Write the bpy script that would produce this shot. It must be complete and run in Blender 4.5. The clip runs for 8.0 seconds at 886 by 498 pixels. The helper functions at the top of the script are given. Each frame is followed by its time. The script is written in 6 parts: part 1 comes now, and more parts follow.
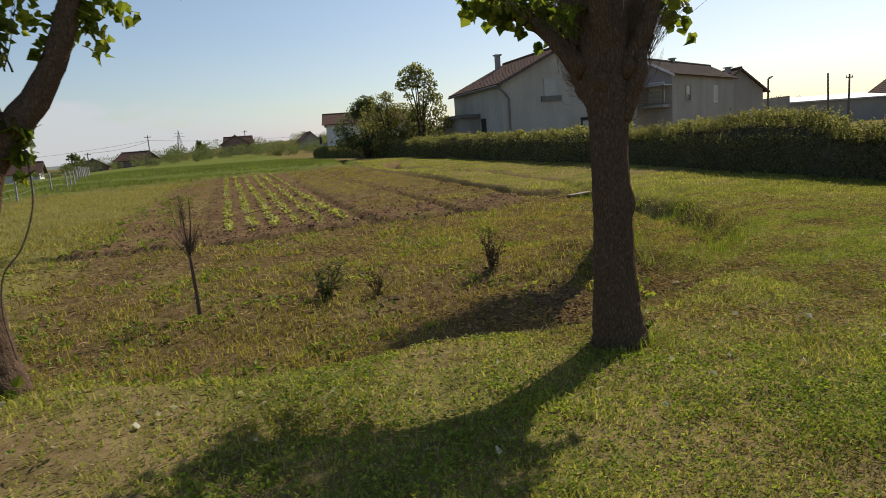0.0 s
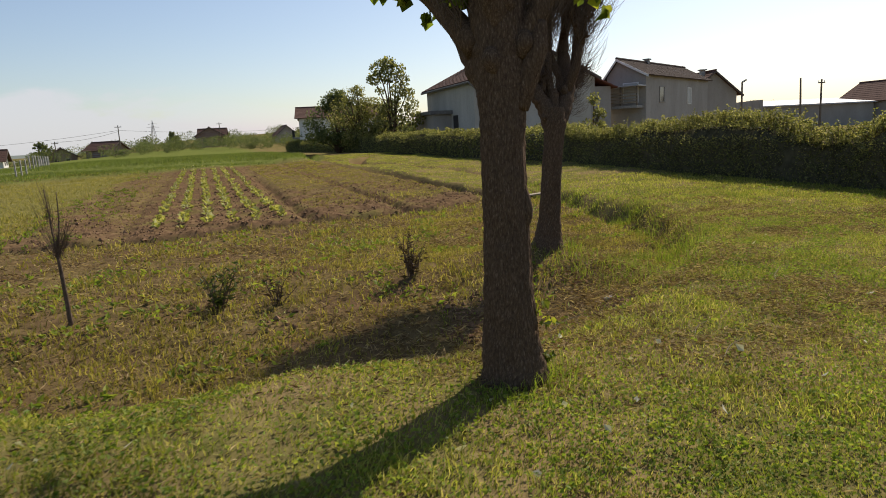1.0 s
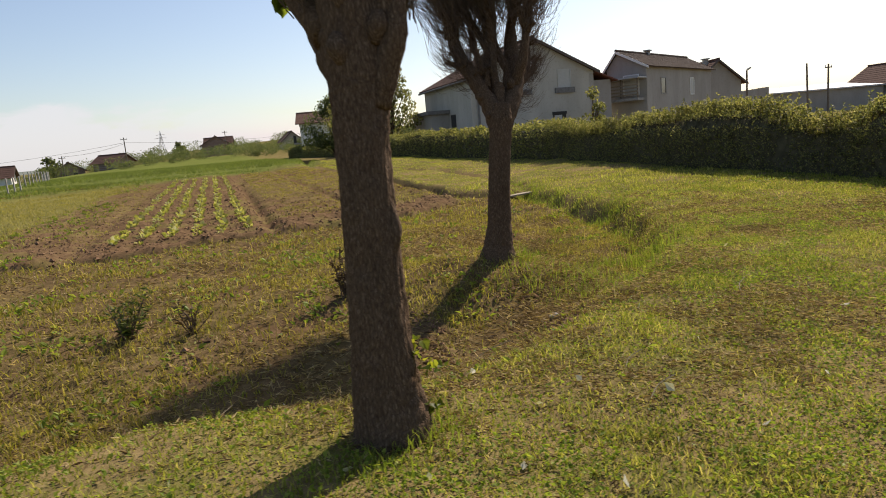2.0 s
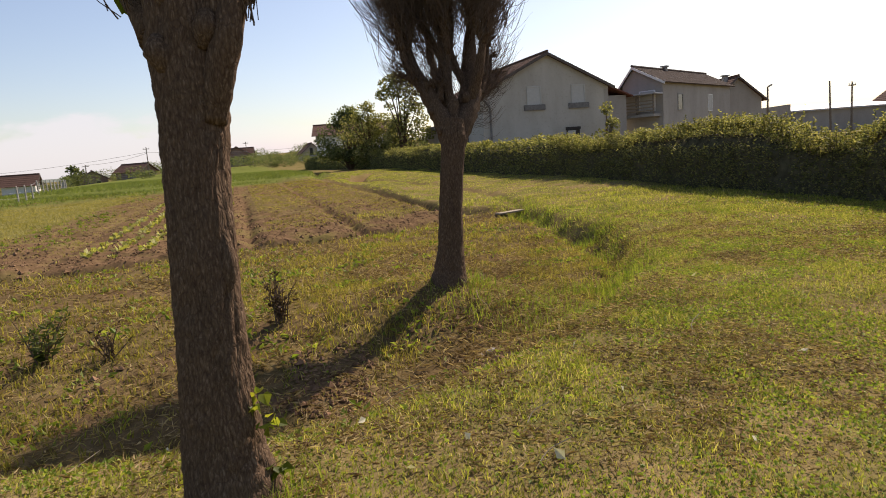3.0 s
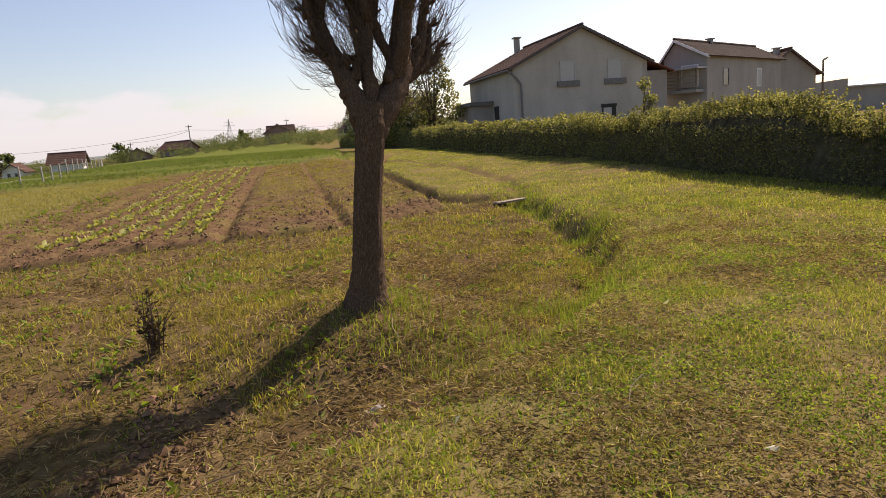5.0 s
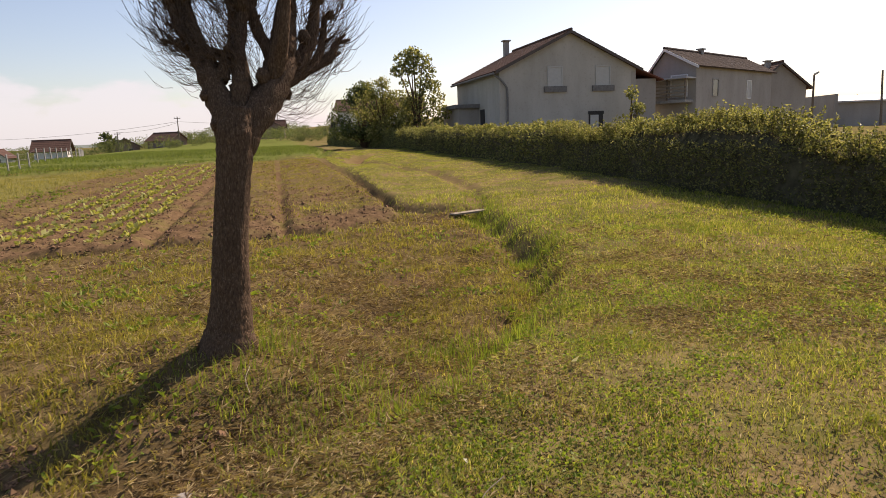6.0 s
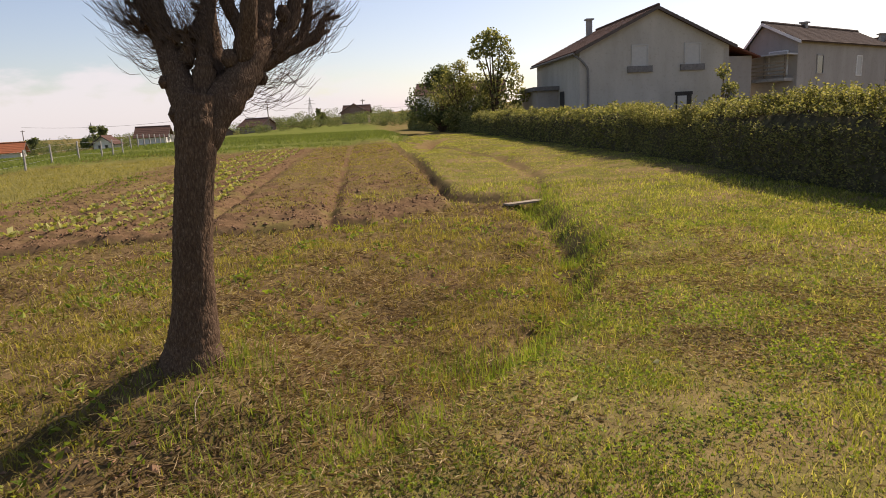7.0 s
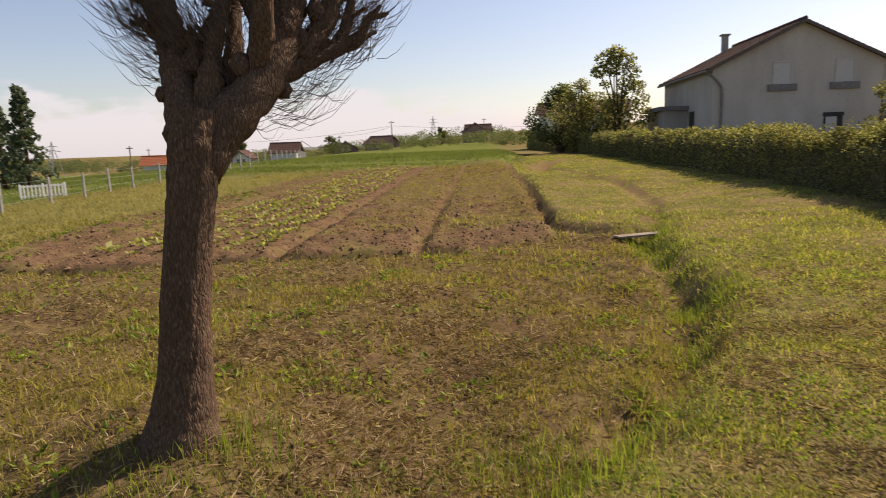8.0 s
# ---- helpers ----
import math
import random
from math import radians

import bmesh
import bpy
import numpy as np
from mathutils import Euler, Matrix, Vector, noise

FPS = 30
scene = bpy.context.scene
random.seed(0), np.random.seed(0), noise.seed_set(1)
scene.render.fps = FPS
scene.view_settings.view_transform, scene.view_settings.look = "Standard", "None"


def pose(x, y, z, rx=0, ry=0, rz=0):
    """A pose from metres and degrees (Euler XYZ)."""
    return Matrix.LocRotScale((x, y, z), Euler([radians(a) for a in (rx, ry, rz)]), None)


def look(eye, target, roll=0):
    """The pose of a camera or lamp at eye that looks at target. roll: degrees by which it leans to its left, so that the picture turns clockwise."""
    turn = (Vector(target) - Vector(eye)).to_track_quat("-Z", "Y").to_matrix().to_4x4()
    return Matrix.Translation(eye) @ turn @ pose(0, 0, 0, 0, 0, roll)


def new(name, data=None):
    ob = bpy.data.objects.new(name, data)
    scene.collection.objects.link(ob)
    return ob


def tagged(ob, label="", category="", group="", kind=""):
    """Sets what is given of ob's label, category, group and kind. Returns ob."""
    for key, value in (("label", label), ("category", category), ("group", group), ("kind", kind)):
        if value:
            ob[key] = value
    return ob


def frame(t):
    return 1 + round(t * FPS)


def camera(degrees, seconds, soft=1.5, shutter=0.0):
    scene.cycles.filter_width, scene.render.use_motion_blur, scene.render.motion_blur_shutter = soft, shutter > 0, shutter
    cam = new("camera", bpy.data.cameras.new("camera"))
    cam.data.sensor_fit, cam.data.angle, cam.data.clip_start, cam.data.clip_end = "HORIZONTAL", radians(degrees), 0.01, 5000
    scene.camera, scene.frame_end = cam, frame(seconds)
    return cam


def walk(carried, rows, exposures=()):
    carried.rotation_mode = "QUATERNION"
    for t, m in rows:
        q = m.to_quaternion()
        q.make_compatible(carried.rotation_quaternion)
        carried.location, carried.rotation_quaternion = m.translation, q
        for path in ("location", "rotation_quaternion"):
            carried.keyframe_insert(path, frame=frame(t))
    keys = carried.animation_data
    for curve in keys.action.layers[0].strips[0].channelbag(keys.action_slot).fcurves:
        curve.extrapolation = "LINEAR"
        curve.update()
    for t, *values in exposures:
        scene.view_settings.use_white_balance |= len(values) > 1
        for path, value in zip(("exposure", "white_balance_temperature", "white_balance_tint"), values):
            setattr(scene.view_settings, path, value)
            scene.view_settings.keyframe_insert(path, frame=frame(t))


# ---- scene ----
# camera: seconds, place in metres, turn in degrees
cam = camera(68.4, 8.0, soft=0.85, shutter=0.22)
PATH = [
    (0.0, 0.102, 0.084, 1.611, 80.74, 3.99, -0.93),
    (0.5, 0.457, 0.400, 1.578, 79.57, 3.18, -1.91),
    (1.0, 0.789, 0.870, 1.537, 80.37, 2.78, -2.66),
    (1.5, 1.110, 1.224, 1.539, 81.80, 4.29, -1.79),
    (2.0, 1.549, 1.508, 1.512, 80.42, 4.91, -1.96),
    (2.2, 1.701, 1.564, 1.521, 79.59, 4.04, -3.83),
    (3.3, 2.395, 2.166, 1.483, 82.26, 3.77, 2.82),
    (3.5, 2.477, 2.321, 1.517, 80.97, 3.50, 4.27),
    (4.0, 2.759, 2.630, 1.498, 80.99, 2.67, 2.66),
    (4.2, 2.858, 2.872, 1.517, 81.22, 2.75, 0.51),
    (5.3, 3.459, 3.308, 1.541, 79.54, 3.96, 5.05),
    (5.5, 3.653, 3.528, 1.528, 79.39, 2.93, 5.07),
    (6.0, 3.902, 4.008, 1.590, 80.03, 2.22, 3.16),
    (6.5, 4.100, 4.460, 1.554, 80.84, 2.25, 6.74),
    (7.0, 4.401, 4.702, 1.597, 78.94, 2.71, 10.49),
    (7.5, 4.457, 5.311, 1.599, 79.40, 1.08, 13.71),
    (8.0, 4.473, 5.735, 1.612, 80.99, 1.96, 20.98),
]
EXPOSURES = [(0.0, -0.07, 6650, 11), (1.0, 0.1, 6750, 13), (2.0, 0.3, 6950, 15), (3.5, 0.38, 7150, 21), (6.0, 0.38, 7250, 22.5), (8.0, 0.32, 7300, 23)]
walk(cam, [(t, pose(x, y, z, rx, ry, rz)) for t, x, y, z, rx, ry, rz in PATH], EXPOSURES)

# ---- sky and sun ----
SUN_ELEVATION, SUN_AZIMUTH = 44.0, 36.5   # degrees above the horizon; degrees from +y towards +x
SKY_STRENGTH, SUN_STRENGTH = 0.115, 5.0


def build_world():
    world = bpy.data.worlds.new("sky")
    scene.world = world
    world.use_nodes = True
    nt = world.node_tree
    nt.nodes.clear()
    n = nt.nodes.new
    link = nt.links.new
    out, bg = n("ShaderNodeOutputWorld"), n("ShaderNodeBackground")
    sky = n("ShaderNodeTexSky")
    sky.sky_type, sky.sun_disc = "NISHITA", False
    sky.sun_elevation, sky.sun_rotation = radians(SUN_ELEVATION), radians(SUN_AZIMUTH)
    sky.air_density, sky.dust_density, sky.ozone_density = 1.0, 1.0, 1.8
    # a low bank of cumulus all round the horizon
    co, sep = n("ShaderNodeTexCoord"), n("ShaderNodeSeparateXYZ")
    link(co.outputs["Generated"], sep.inputs[0])
    mapping = n("ShaderNodeMapping")
    mapping.inputs["Scale"].default_value = (8.0, 8.0, 22.0)
    link(co.outputs["Generated"], mapping.inputs[0])
    noise_tex = n("ShaderNodeTexNoise")
    noise_tex.inputs["Scale"].default_value, noise_tex.inputs["Detail"].default_value = 1.0, 9.0
    noise_tex.inputs["Roughness"].default_value = 0.55
    link(mapping.outputs[0], noise_tex.inputs["Vector"])
    add = n("ShaderNodeMath")
    add.operation = "MULTIPLY_ADD"
    link(noise_tex.outputs["Fac"], add.inputs[0])
    add.inputs[1].default_value = 0.17
    link(sep.outputs["Z"], add.inputs[2])
    ramp = n("ShaderNodeMapRange")
    ramp.interpolation_type = "SMOOTHSTEP"
    link(add.outputs[0], ramp.inputs["Value"])
    ramp.inputs["From Min"].default_value, ramp.inputs["From Max"].default_value = 0.172, 0.142
    ramp.inputs["To Min"].default_value, ramp.inputs["To Max"].default_value = 0.0, 0.8
    mix = n("ShaderNodeMix")
    mix.data_type, mix.blend_type = "RGBA", "LIGHTEN"
    link(ramp.outputs[0], mix.inputs["Factor"])
    link(sky.outputs[0], mix.inputs["A"])
    mix.inputs["B"].default_value = (5.5, 5.8, 6.25, 1)
    link(mix.outputs["Result"], bg.inputs["Color"])
    bg.inputs["Strength"].default_value = SKY_STRENGTH
    link(bg.outputs[0], out.inputs[0])


build_world()
sun_data = bpy.data.lights.new("sun", "SUN")
sun_data.energy, sun_data.angle, sun_data.color = SUN_STRENGTH, radians(0.6), (1.0, 0.93, 0.80)
sun = new("sun", sun_data)
_az, _el = radians(SUN_AZIMUTH), radians(SUN_ELEVATION)
SUN_DIR = Vector((math.sin(_az) * math.cos(_el), math.cos(_az) * math.cos(_el), math.sin(_el)))
sun.matrix_world = look(SUN_DIR * 60, (0, 0, 0))

# ---- materials ----


class Mat:
    """A small node builder round one Principled shader."""

    def __init__(self, name):
        self.m = bpy.data.materials.new(name)
        self.m.use_nodes = True
        self.nt = self.m.node_tree
        self.p = self.nt.nodes["Principled BSDF"]
        self.out = self.nt.nodes["Material Output"]
        self.co = self.node("ShaderNodeTexCoord").outputs["Object"]

    def node(self, kind, **values):
        nd = self.nt.nodes.new(kind)
        for key, value in values.items():
            nd.inputs[key.replace("_", " ")].default_value = value
        return nd

    def link(self, a, b):
        self.nt.links.new(a, b)

    def noise(self, scale, detail=4, rough=0.55, stretch=None, vector=None):
        nd = self.node("ShaderNodeTexNoise", Scale=scale, Detail=detail, Roughness=rough)
        src = vector or self.co
        if stretch:
            mp = self.node("ShaderNodeMapping", Scale=stretch)
            self.link(src, mp.inputs[0])
            src = mp.outputs[0]
        self.link(src, nd.inputs["Vector"])
        return nd.outputs["Fac"]

    def ramp(self, fac, stops):
        nd = self.node("ShaderNodeValToRGB")
        self.link(fac, nd.inputs[0])
        els = nd.color_ramp.elements
        while len(els) < len(stops):
            els.new(0.5)
        for el, (pos, col) in zip(els, stops):
            el.position, el.color = pos, (*col, 1)
        return nd.outputs[0]

    def mix(self, fac, a, b, kind="MIX"):
        nd = self.node("ShaderNodeMix")
        nd.data_type, nd.blend_type = "RGBA", kind
        for value, key in ((fac, "Factor"), (a, "A"), (b, "B")):
            if isinstance(value, (int, float)):
                nd.inputs[key].default_value = value
            elif isinstance(value, tuple):
                nd.inputs[key].default_value = (*value, 1)
            else:
                self.link(value, nd.inputs[key])
        return nd.outputs["Result"]

    def range(self, fac, a, b, c=0.0, d=1.0):
        nd = self.node("ShaderNodeMapRange")
        self.link(fac, nd.inputs["Value"])
        for i, v in enumerate((a, b, c, d)):
            nd.inputs[1 + i].default_value = v
        return nd.outputs[0]

    def bump(self, fac, strength, distance):
        nd = self.node("ShaderNodeBump", Strength=strength, Distance=distance)
        self.link(fac, nd.inputs["Height"])
        if self.p.inputs["Normal"].is_linked:
            self.link(self.p.inputs["Normal"].links[0].from_socket, nd.inputs["Normal"])
        self.link(nd.outputs[0], self.p.inputs["Normal"])

    def base(self, col, rough=0.8, spec=0.3, metal=0.0):
        if isinstance(col, tuple):
            self.p.inputs["Base Color"].default_value = (*col, 1)
        else:
            self.link(col, self.p.inputs["Base Color"])
        self.p.inputs["Roughness"].default_value = rough
        self.p.inputs["Specular IOR Level"].default_value = spec
        self.p.inputs["Metallic"].default_value = metal
        return self.m


def foliage(name, dark, light, tip, through_light=0.45, rough=0.55, scale=0.8):
    """Leaves and blades: colour by island, light that comes through them."""
    m = Mat(name)
    rnd = m.node("ShaderNodeNewGeometry").outputs["Random Per Island"]
    col = m.ramp(rnd, [(0.0, dark), (0.55, light), (1.0, tip)])
    patch = m.range(m.noise(scale, 3), 0.3, 0.7, 0.65, 1.25)
    col = m.mix(1.0, col, m.mix(patch, (0.0, 0.0, 0.0), (1.0, 1.0, 1.0)), "MULTIPLY")
    m.base(col, rough, 0.18)
    tr = m.node("ShaderNodeBsdfTranslucent")
    warm = m.mix(1.0, col, (1.6, 1.55, 0.85), "MULTIPLY")
    m.link(warm, tr.inputs["Color"])
    mx = m.node("ShaderNodeMixShader")
    mx.inputs[0].default_value = through_light
    m.link(m.p.outputs[0], mx.inputs[1])
    m.link(tr.outputs[0], mx.inputs[2])
    m.link(mx.outputs[0], m.out.inputs["Surface"])
    return m.m


def mat_ground():
    m = Mat("ground_cover")
    at = m.node("ShaderNodeAttribute")
    at.attribute_name = "zone"
    sep = m.node("ShaderNodeSeparateColor")
    m.link(at.outputs["Color"], sep.inputs[0])
    soil_f, dry_f, wheat_f = sep.outputs[0], sep.outputs[1], sep.outputs[2]
    yellow_f = at.outputs["Alpha"]
    fine, mid, big = m.noise(90, 4, 0.7), m.noise(9, 5, 0.6), m.noise(1.1, 4)
    lawn = m.ramp(mid, [(0.25, (0.055, 0.055, 0.017)), (0.5, (0.14, 0.135, 0.036)), (0.75, (0.25, 0.205, 0.072))])
    lawn = m.mix(m.range(big, 0.38, 0.56), lawn, m.ramp(mid, [(0.3, (0.14, 0.1, 0.045)), (0.7, (0.3, 0.215, 0.105))]))
    lawn = m.mix(m.range(m.noise(0.45, 3), 0.5, 0.62, 0.0, 0.5), lawn, m.ramp(mid, [(0.3, (0.07, 0.075, 0.018)), (0.7, (0.13, 0.15, 0.03))]))
    dry = m.ramp(mid, [(0.25, (0.05, 0.031, 0.018)), (0.48, (0.12, 0.083, 0.034)), (0.75, (0.24, 0.17, 0.08))])
    dry = m.mix(m.range(big, 0.42, 0.62), dry, m.ramp(mid, [(0.3, (0.055, 0.03, 0.018)), (0.7, (0.17, 0.1, 0.055))]))
    soil = m.ramp(mid, [(0.25, (0.07, 0.038, 0.022)), (0.55, (0.16, 0.092, 0.053)), (0.8, (0.25, 0.16, 0.095))])
    soil = m.mix(m.range(big, 0.5, 0.66, 0.0, 0.55), soil, (0.19, 0.17, 0.045))
    wheat = m.ramp(m.noise(3.0, 6), [(0.3, (0.1, 0.135, 0.028)), (0.7, (0.17, 0.2, 0.045))])
    yellow = m.ramp(mid, [(0.3, (0.14, 0.135, 0.035)), (0.7, (0.24, 0.21, 0.07))])
    col = m.mix(dry_f, lawn, dry)
    col = m.mix(yellow_f, col, yellow)
    col = m.mix(soil_f, col, soil)
    col = m.mix(wheat_f, col, wheat)
    col = m.mix(m.range(fine, 0.25, 0.75), m.mix(0.4, col, (0.03, 0.024, 0.01)), m.mix(0.12, col, (0.4, 0.34, 0.18)))
    m.base(col, 1.0, 0.0)
    m.bump(mid, 0.5, 0.03)
    m.bump(fine, 0.6, 0.004)
    return m.m


def mat_bark():
    m = Mat("bark")
    # long scaly plates parted by cracks
    warp = m.node("ShaderNodeTexNoise", Scale=14.0, Detail=3.0)
    m.link(m.co, warp.inputs["Vector"])
    bent = m.node("ShaderNodeVectorMath")
    bent.operation = "MULTIPLY_ADD"
    m.link(warp.outputs["Color"], bent.inputs[0])
    bent.inputs[1].default_value = (0.045, 0.045, 0.09)
    m.link(m.co, bent.inputs[2])
    mp = m.node("ShaderNodeMapping", Scale=(1, 1, 0.2))
    m.link(bent.outputs[0], mp.inputs[0])
    cells = m.node("ShaderNodeTexVoronoi", Scale=72.0)
    cells.feature = "DISTANCE_TO_EDGE"
    m.link(mp.outputs[0], cells.inputs["Vector"])
    crack = m.range(cells.outputs["Distance"], 0.0, 0.26)
    grain = m.noise(120, 4, 0.65, (1, 1, 0.25))
    col = m.ramp(grain, [(0.3, (0.07, 0.042, 0.026)), (0.52, (0.125, 0.08, 0.05)), (0.72, (0.235, 0.165, 0.112))])
    col = m.mix(m.range(m.noise(3, 3), 0.5, 0.75, 0.0, 0.4), col, (0.11, 0.08, 0.056))
    col = m.mix(m.range(crack, 0.0, 0.55, 0.55, 0.0), col, (0.045, 0.028, 0.02))
    m.base(col, 0.95, 0.08)
    m.bump(m.noise(9, 3), 0.4, 0.015)
    m.bump(crack, 0.6, 0.005)
    m.bump(grain, 0.5, 0.0012)
    return m.m


def mat_stucco(name, a, b):
    m = Mat(name)
    stain = m.noise(0.7, 5, 0.6, (1, 1, 0.35))
    col = m.ramp(stain, [(0.3, a), (0.7, b)])
    col = m.mix(m.range(m.noise(6, 4), 0.55, 0.75, 0.0, 0.35), col, tuple(v * 0.6 for v in a))
    m.base(col, 0.93, 0.15)
    m.bump(m.noise(60, 3), 0.3, 0.01)
    return m.m


def mat_plain(name, col, rough=0.7, var=0.3, scale=6.0, metal=0.0, stretch=None, spec=0.3):
    m = Mat(name)
    f = m.noise(scale, 4, 0.6, stretch)
    c = m.ramp(f, [(0.3, tuple(v * (1 - var) for v in col)), (0.7, tuple(min(1, v * (1 + var)) for v in col))])
    m.base(c, rough, spec, metal)
    m.bump(m.noise(scale * 8, 3), 0.25, 0.01)
    return m.m


def mat_tiles(name, dark, light):
    m = Mat(name)
    rnd = m.node("ShaderNodeObjectInfo").outputs["Random"]
    f = m.noise(5, 4)
    col = m.ramp(f, [(0.3, dark), (0.7, light)])
    col = m.mix(m.range(rnd, 0, 1, 0.0, 0.3), col, tuple(v * 0.5 for v in dark))
    m.base(col, 0.95, 0.08)
    m.bump(m.noise(30, 3), 0.3, 0.02)
    return m.m


def mat_brick():
    m = Mat("brick_wall")
    tex = m.node("ShaderNodeTexBrick", Scale=1.0)
    tex.inputs["Color1"].default_value = (0.2, 0.125, 0.095, 1)
    tex.inputs["Color2"].default_value = (0.25, 0.16, 0.12, 1)
    tex.inputs["Mortar"].default_value = (0.32, 0.29, 0.26, 1)
    tex.inputs["Brick Width"].default_value, tex.inputs["Row Height"].default_value = 0.26, 0.2
    tex.inputs["Mortar Size"].default_value = 0.012
    mp = m.node("ShaderNodeMapping")
    mp.inputs["Rotation"].default_value = (radians(90), 0, 0)
    m.link(m.co, mp.inputs[0])
    m.link(mp.outputs[0], tex.inputs["Vector"])
    m.base(m.mix(m.range(m.noise(2, 4), 0.4, 0.7, 0.0, 0.5), tex.outputs["Color"], (0.2, 0.17, 0.15)), 0.93, 0.15)
    return m.m


def mat_glass():
    m = Mat("window_glass")
    return m.base((0.03, 0.035, 0.04), 0.08, 0.5)


GROUND, BARK = mat_ground(), mat_bark()
LEAF = foliage("tree_leaf", (0.06, 0.09, 0.014), (0.14, 0.18, 0.027), (0.27, 0.28, 0.04), 0.62, 0.45, 2.5)
HEDGE_LEAF = foliage("hedge_leaf", (0.09, 0.1, 0.045), (0.175, 0.185, 0.075), (0.32, 0.3, 0.14), 0.5, 0.5)
SPRIG_LEAF = foliage("sprig_leaf", (0.1, 0.115, 0.035), (0.19, 0.19, 0.065), (0.36, 0.33, 0.17), 0.5, 0.5)
GRASS = foliage("lawn_blades", (0.135, 0.165, 0.026), (0.27, 0.295, 0.05), (0.49, 0.43, 0.165), 0.46, 0.65, 1.3)
DRY_GRASS = foliage("dry_blades", (0.1, 0.062, 0.034), (0.22, 0.155, 0.072), (0.47, 0.37, 0.2), 0.34, 0.8, 1.6)
LUSH = foliage("lush_blades", (0.105, 0.16, 0.02), (0.195, 0.26, 0.036), (0.31, 0.35, 0.07), 0.42, 0.55, 1.3)
YELLOW_GRASS = foliage("yellow_blades", (0.16, 0.155, 0.045), (0.25, 0.225, 0.065), (0.36, 0.31, 0.12), 0.45, 0.7, 1.0)
STRAW = foliage("straw", (0.16, 0.105, 0.05), (0.33, 0.235, 0.11), (0.52, 0.4, 0.22), 0.25, 0.9, 2.0)
CROP_LEAF = foliage("crop_leaf", (0.16, 0.185, 0.042), (0.29, 0.3, 0.078), (0.45, 0.43, 0.17), 0.42, 0.55)
FAR_LEAF = foliage("far_leaf", (0.07, 0.09, 0.042), (0.115, 0.14, 0.062), (0.18, 0.2, 0.085), 0.45, 0.6, 0.15)
CONIFER_LEAF = foliage("conifer_leaf", (0.05, 0.075, 0.042), (0.085, 0.115, 0.065), (0.13, 0.16, 0.09), 0.35, 0.6, 0.4)
WHEAT = foliage("wheat_blades", (0.085, 0.12, 0.028), (0.14, 0.18, 0.042), (0.2, 0.23, 0.065), 0.4, 0.6, 0.3)
WEED_LEAF = foliage("weed_leaf", (0.05, 0.07, 0.018), (0.1, 0.125, 0.03), (0.19, 0.2, 0.06), 0.35, 0.5)
PALE_LEAF = foliage("pale_leaf", (0.35, 0.33, 0.22), (0.5, 0.48, 0.36), (0.62, 0.6, 0.5), 0.25, 0.6)
DEAD_LEAF = foliage("dead_weed_leaf", (0.045, 0.028, 0.018), (0.085, 0.055, 0.03), (0.14, 0.1, 0.05), 0.25, 0.7)
TWIG = mat_plain("twig_bark", (0.12, 0.085, 0.062), 0.9, 0.4, 25, spec=0.1)
# dark brown fill: the shade between hedge leaves is put into this colour
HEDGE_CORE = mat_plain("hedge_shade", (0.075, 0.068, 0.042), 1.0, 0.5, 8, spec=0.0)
CLOD = mat_plain("soil_clod", (0.2, 0.122, 0.074), 1.0, 0.5, 6, spec=0.0)
STUCCO = mat_stucco("grey_stucco", (0.36, 0.335, 0.29), (0.47, 0.44, 0.39))
STUCCO_2 = mat_stucco("rough_grey_render", (0.29, 0.265, 0.235), (0.38, 0.35, 0.315))
WHITE_WALL = mat_stucco("white_render", (0.55, 0.54, 0.51), (0.72, 0.7, 0.67))
ROOF_TILE = mat_tiles("brown_roof_tile", (0.085, 0.05, 0.04), (0.16, 0.095, 0.075))
ROOF_TILE_2 = mat_tiles("grey_roof_tile", (0.06, 0.045, 0.04), (0.095, 0.072, 0.06))
ORANGE_TILE = mat_tiles("orange_roof_tile", (0.3, 0.1, 0.05), (0.42, 0.16, 0.08))
RED_TILE = mat_tiles("red_roof_tile", (0.16, 0.065, 0.045), (0.25, 0.105, 0.072))
BRICK = mat_brick()
TRIM = mat_plain("dark_trim", (0.1, 0.08, 0.07), 0.8, 0.2)
WHITE_TRIM = mat_plain("white_trim", (0.7, 0.69, 0.66), 0.6, 0.08)
SHUTTER = mat_plain("roller_shutter", (0.44, 0.43, 0.4), 0.6, 0.06)
CONCRETE = mat_plain("concrete", (0.3, 0.285, 0.26), 0.9, 0.2)
SILL = mat_plain("stained_sill", (0.17, 0.16, 0.15), 0.9, 0.25)
DOOR_DARK = mat_plain("dark_door", (0.035, 0.032, 0.03), 0.6, 0.3)
GLASS = mat_glass()
METAL = mat_plain("galvanised_metal", (0.42, 0.42, 0.41), 0.5, 0.1, 10, 0.6)
SHEET = mat_plain("grey_roof_sheet", (0.4, 0.4, 0.41), 0.55, 0.12, 1.5)
POLE_WOOD = mat_plain("weathered_pole", (0.16, 0.13, 0.1), 0.9, 0.3, 8)
PLANK_WOOD = mat_plain("weathered_plank", (0.26, 0.21, 0.15), 0.85, 0.3, 14, 0.0, (1, 8, 8))
STONE = mat_plain("pale_stone", (0.32, 0.28, 0.24), 0.9, 0.25, 20)
HILL = mat_plain("hazy_hill", (0.16, 0.185, 0.16), 1.0, 0.15, 0.02)

# ---- mesh helpers ----
rng = np.random.default_rng(7)


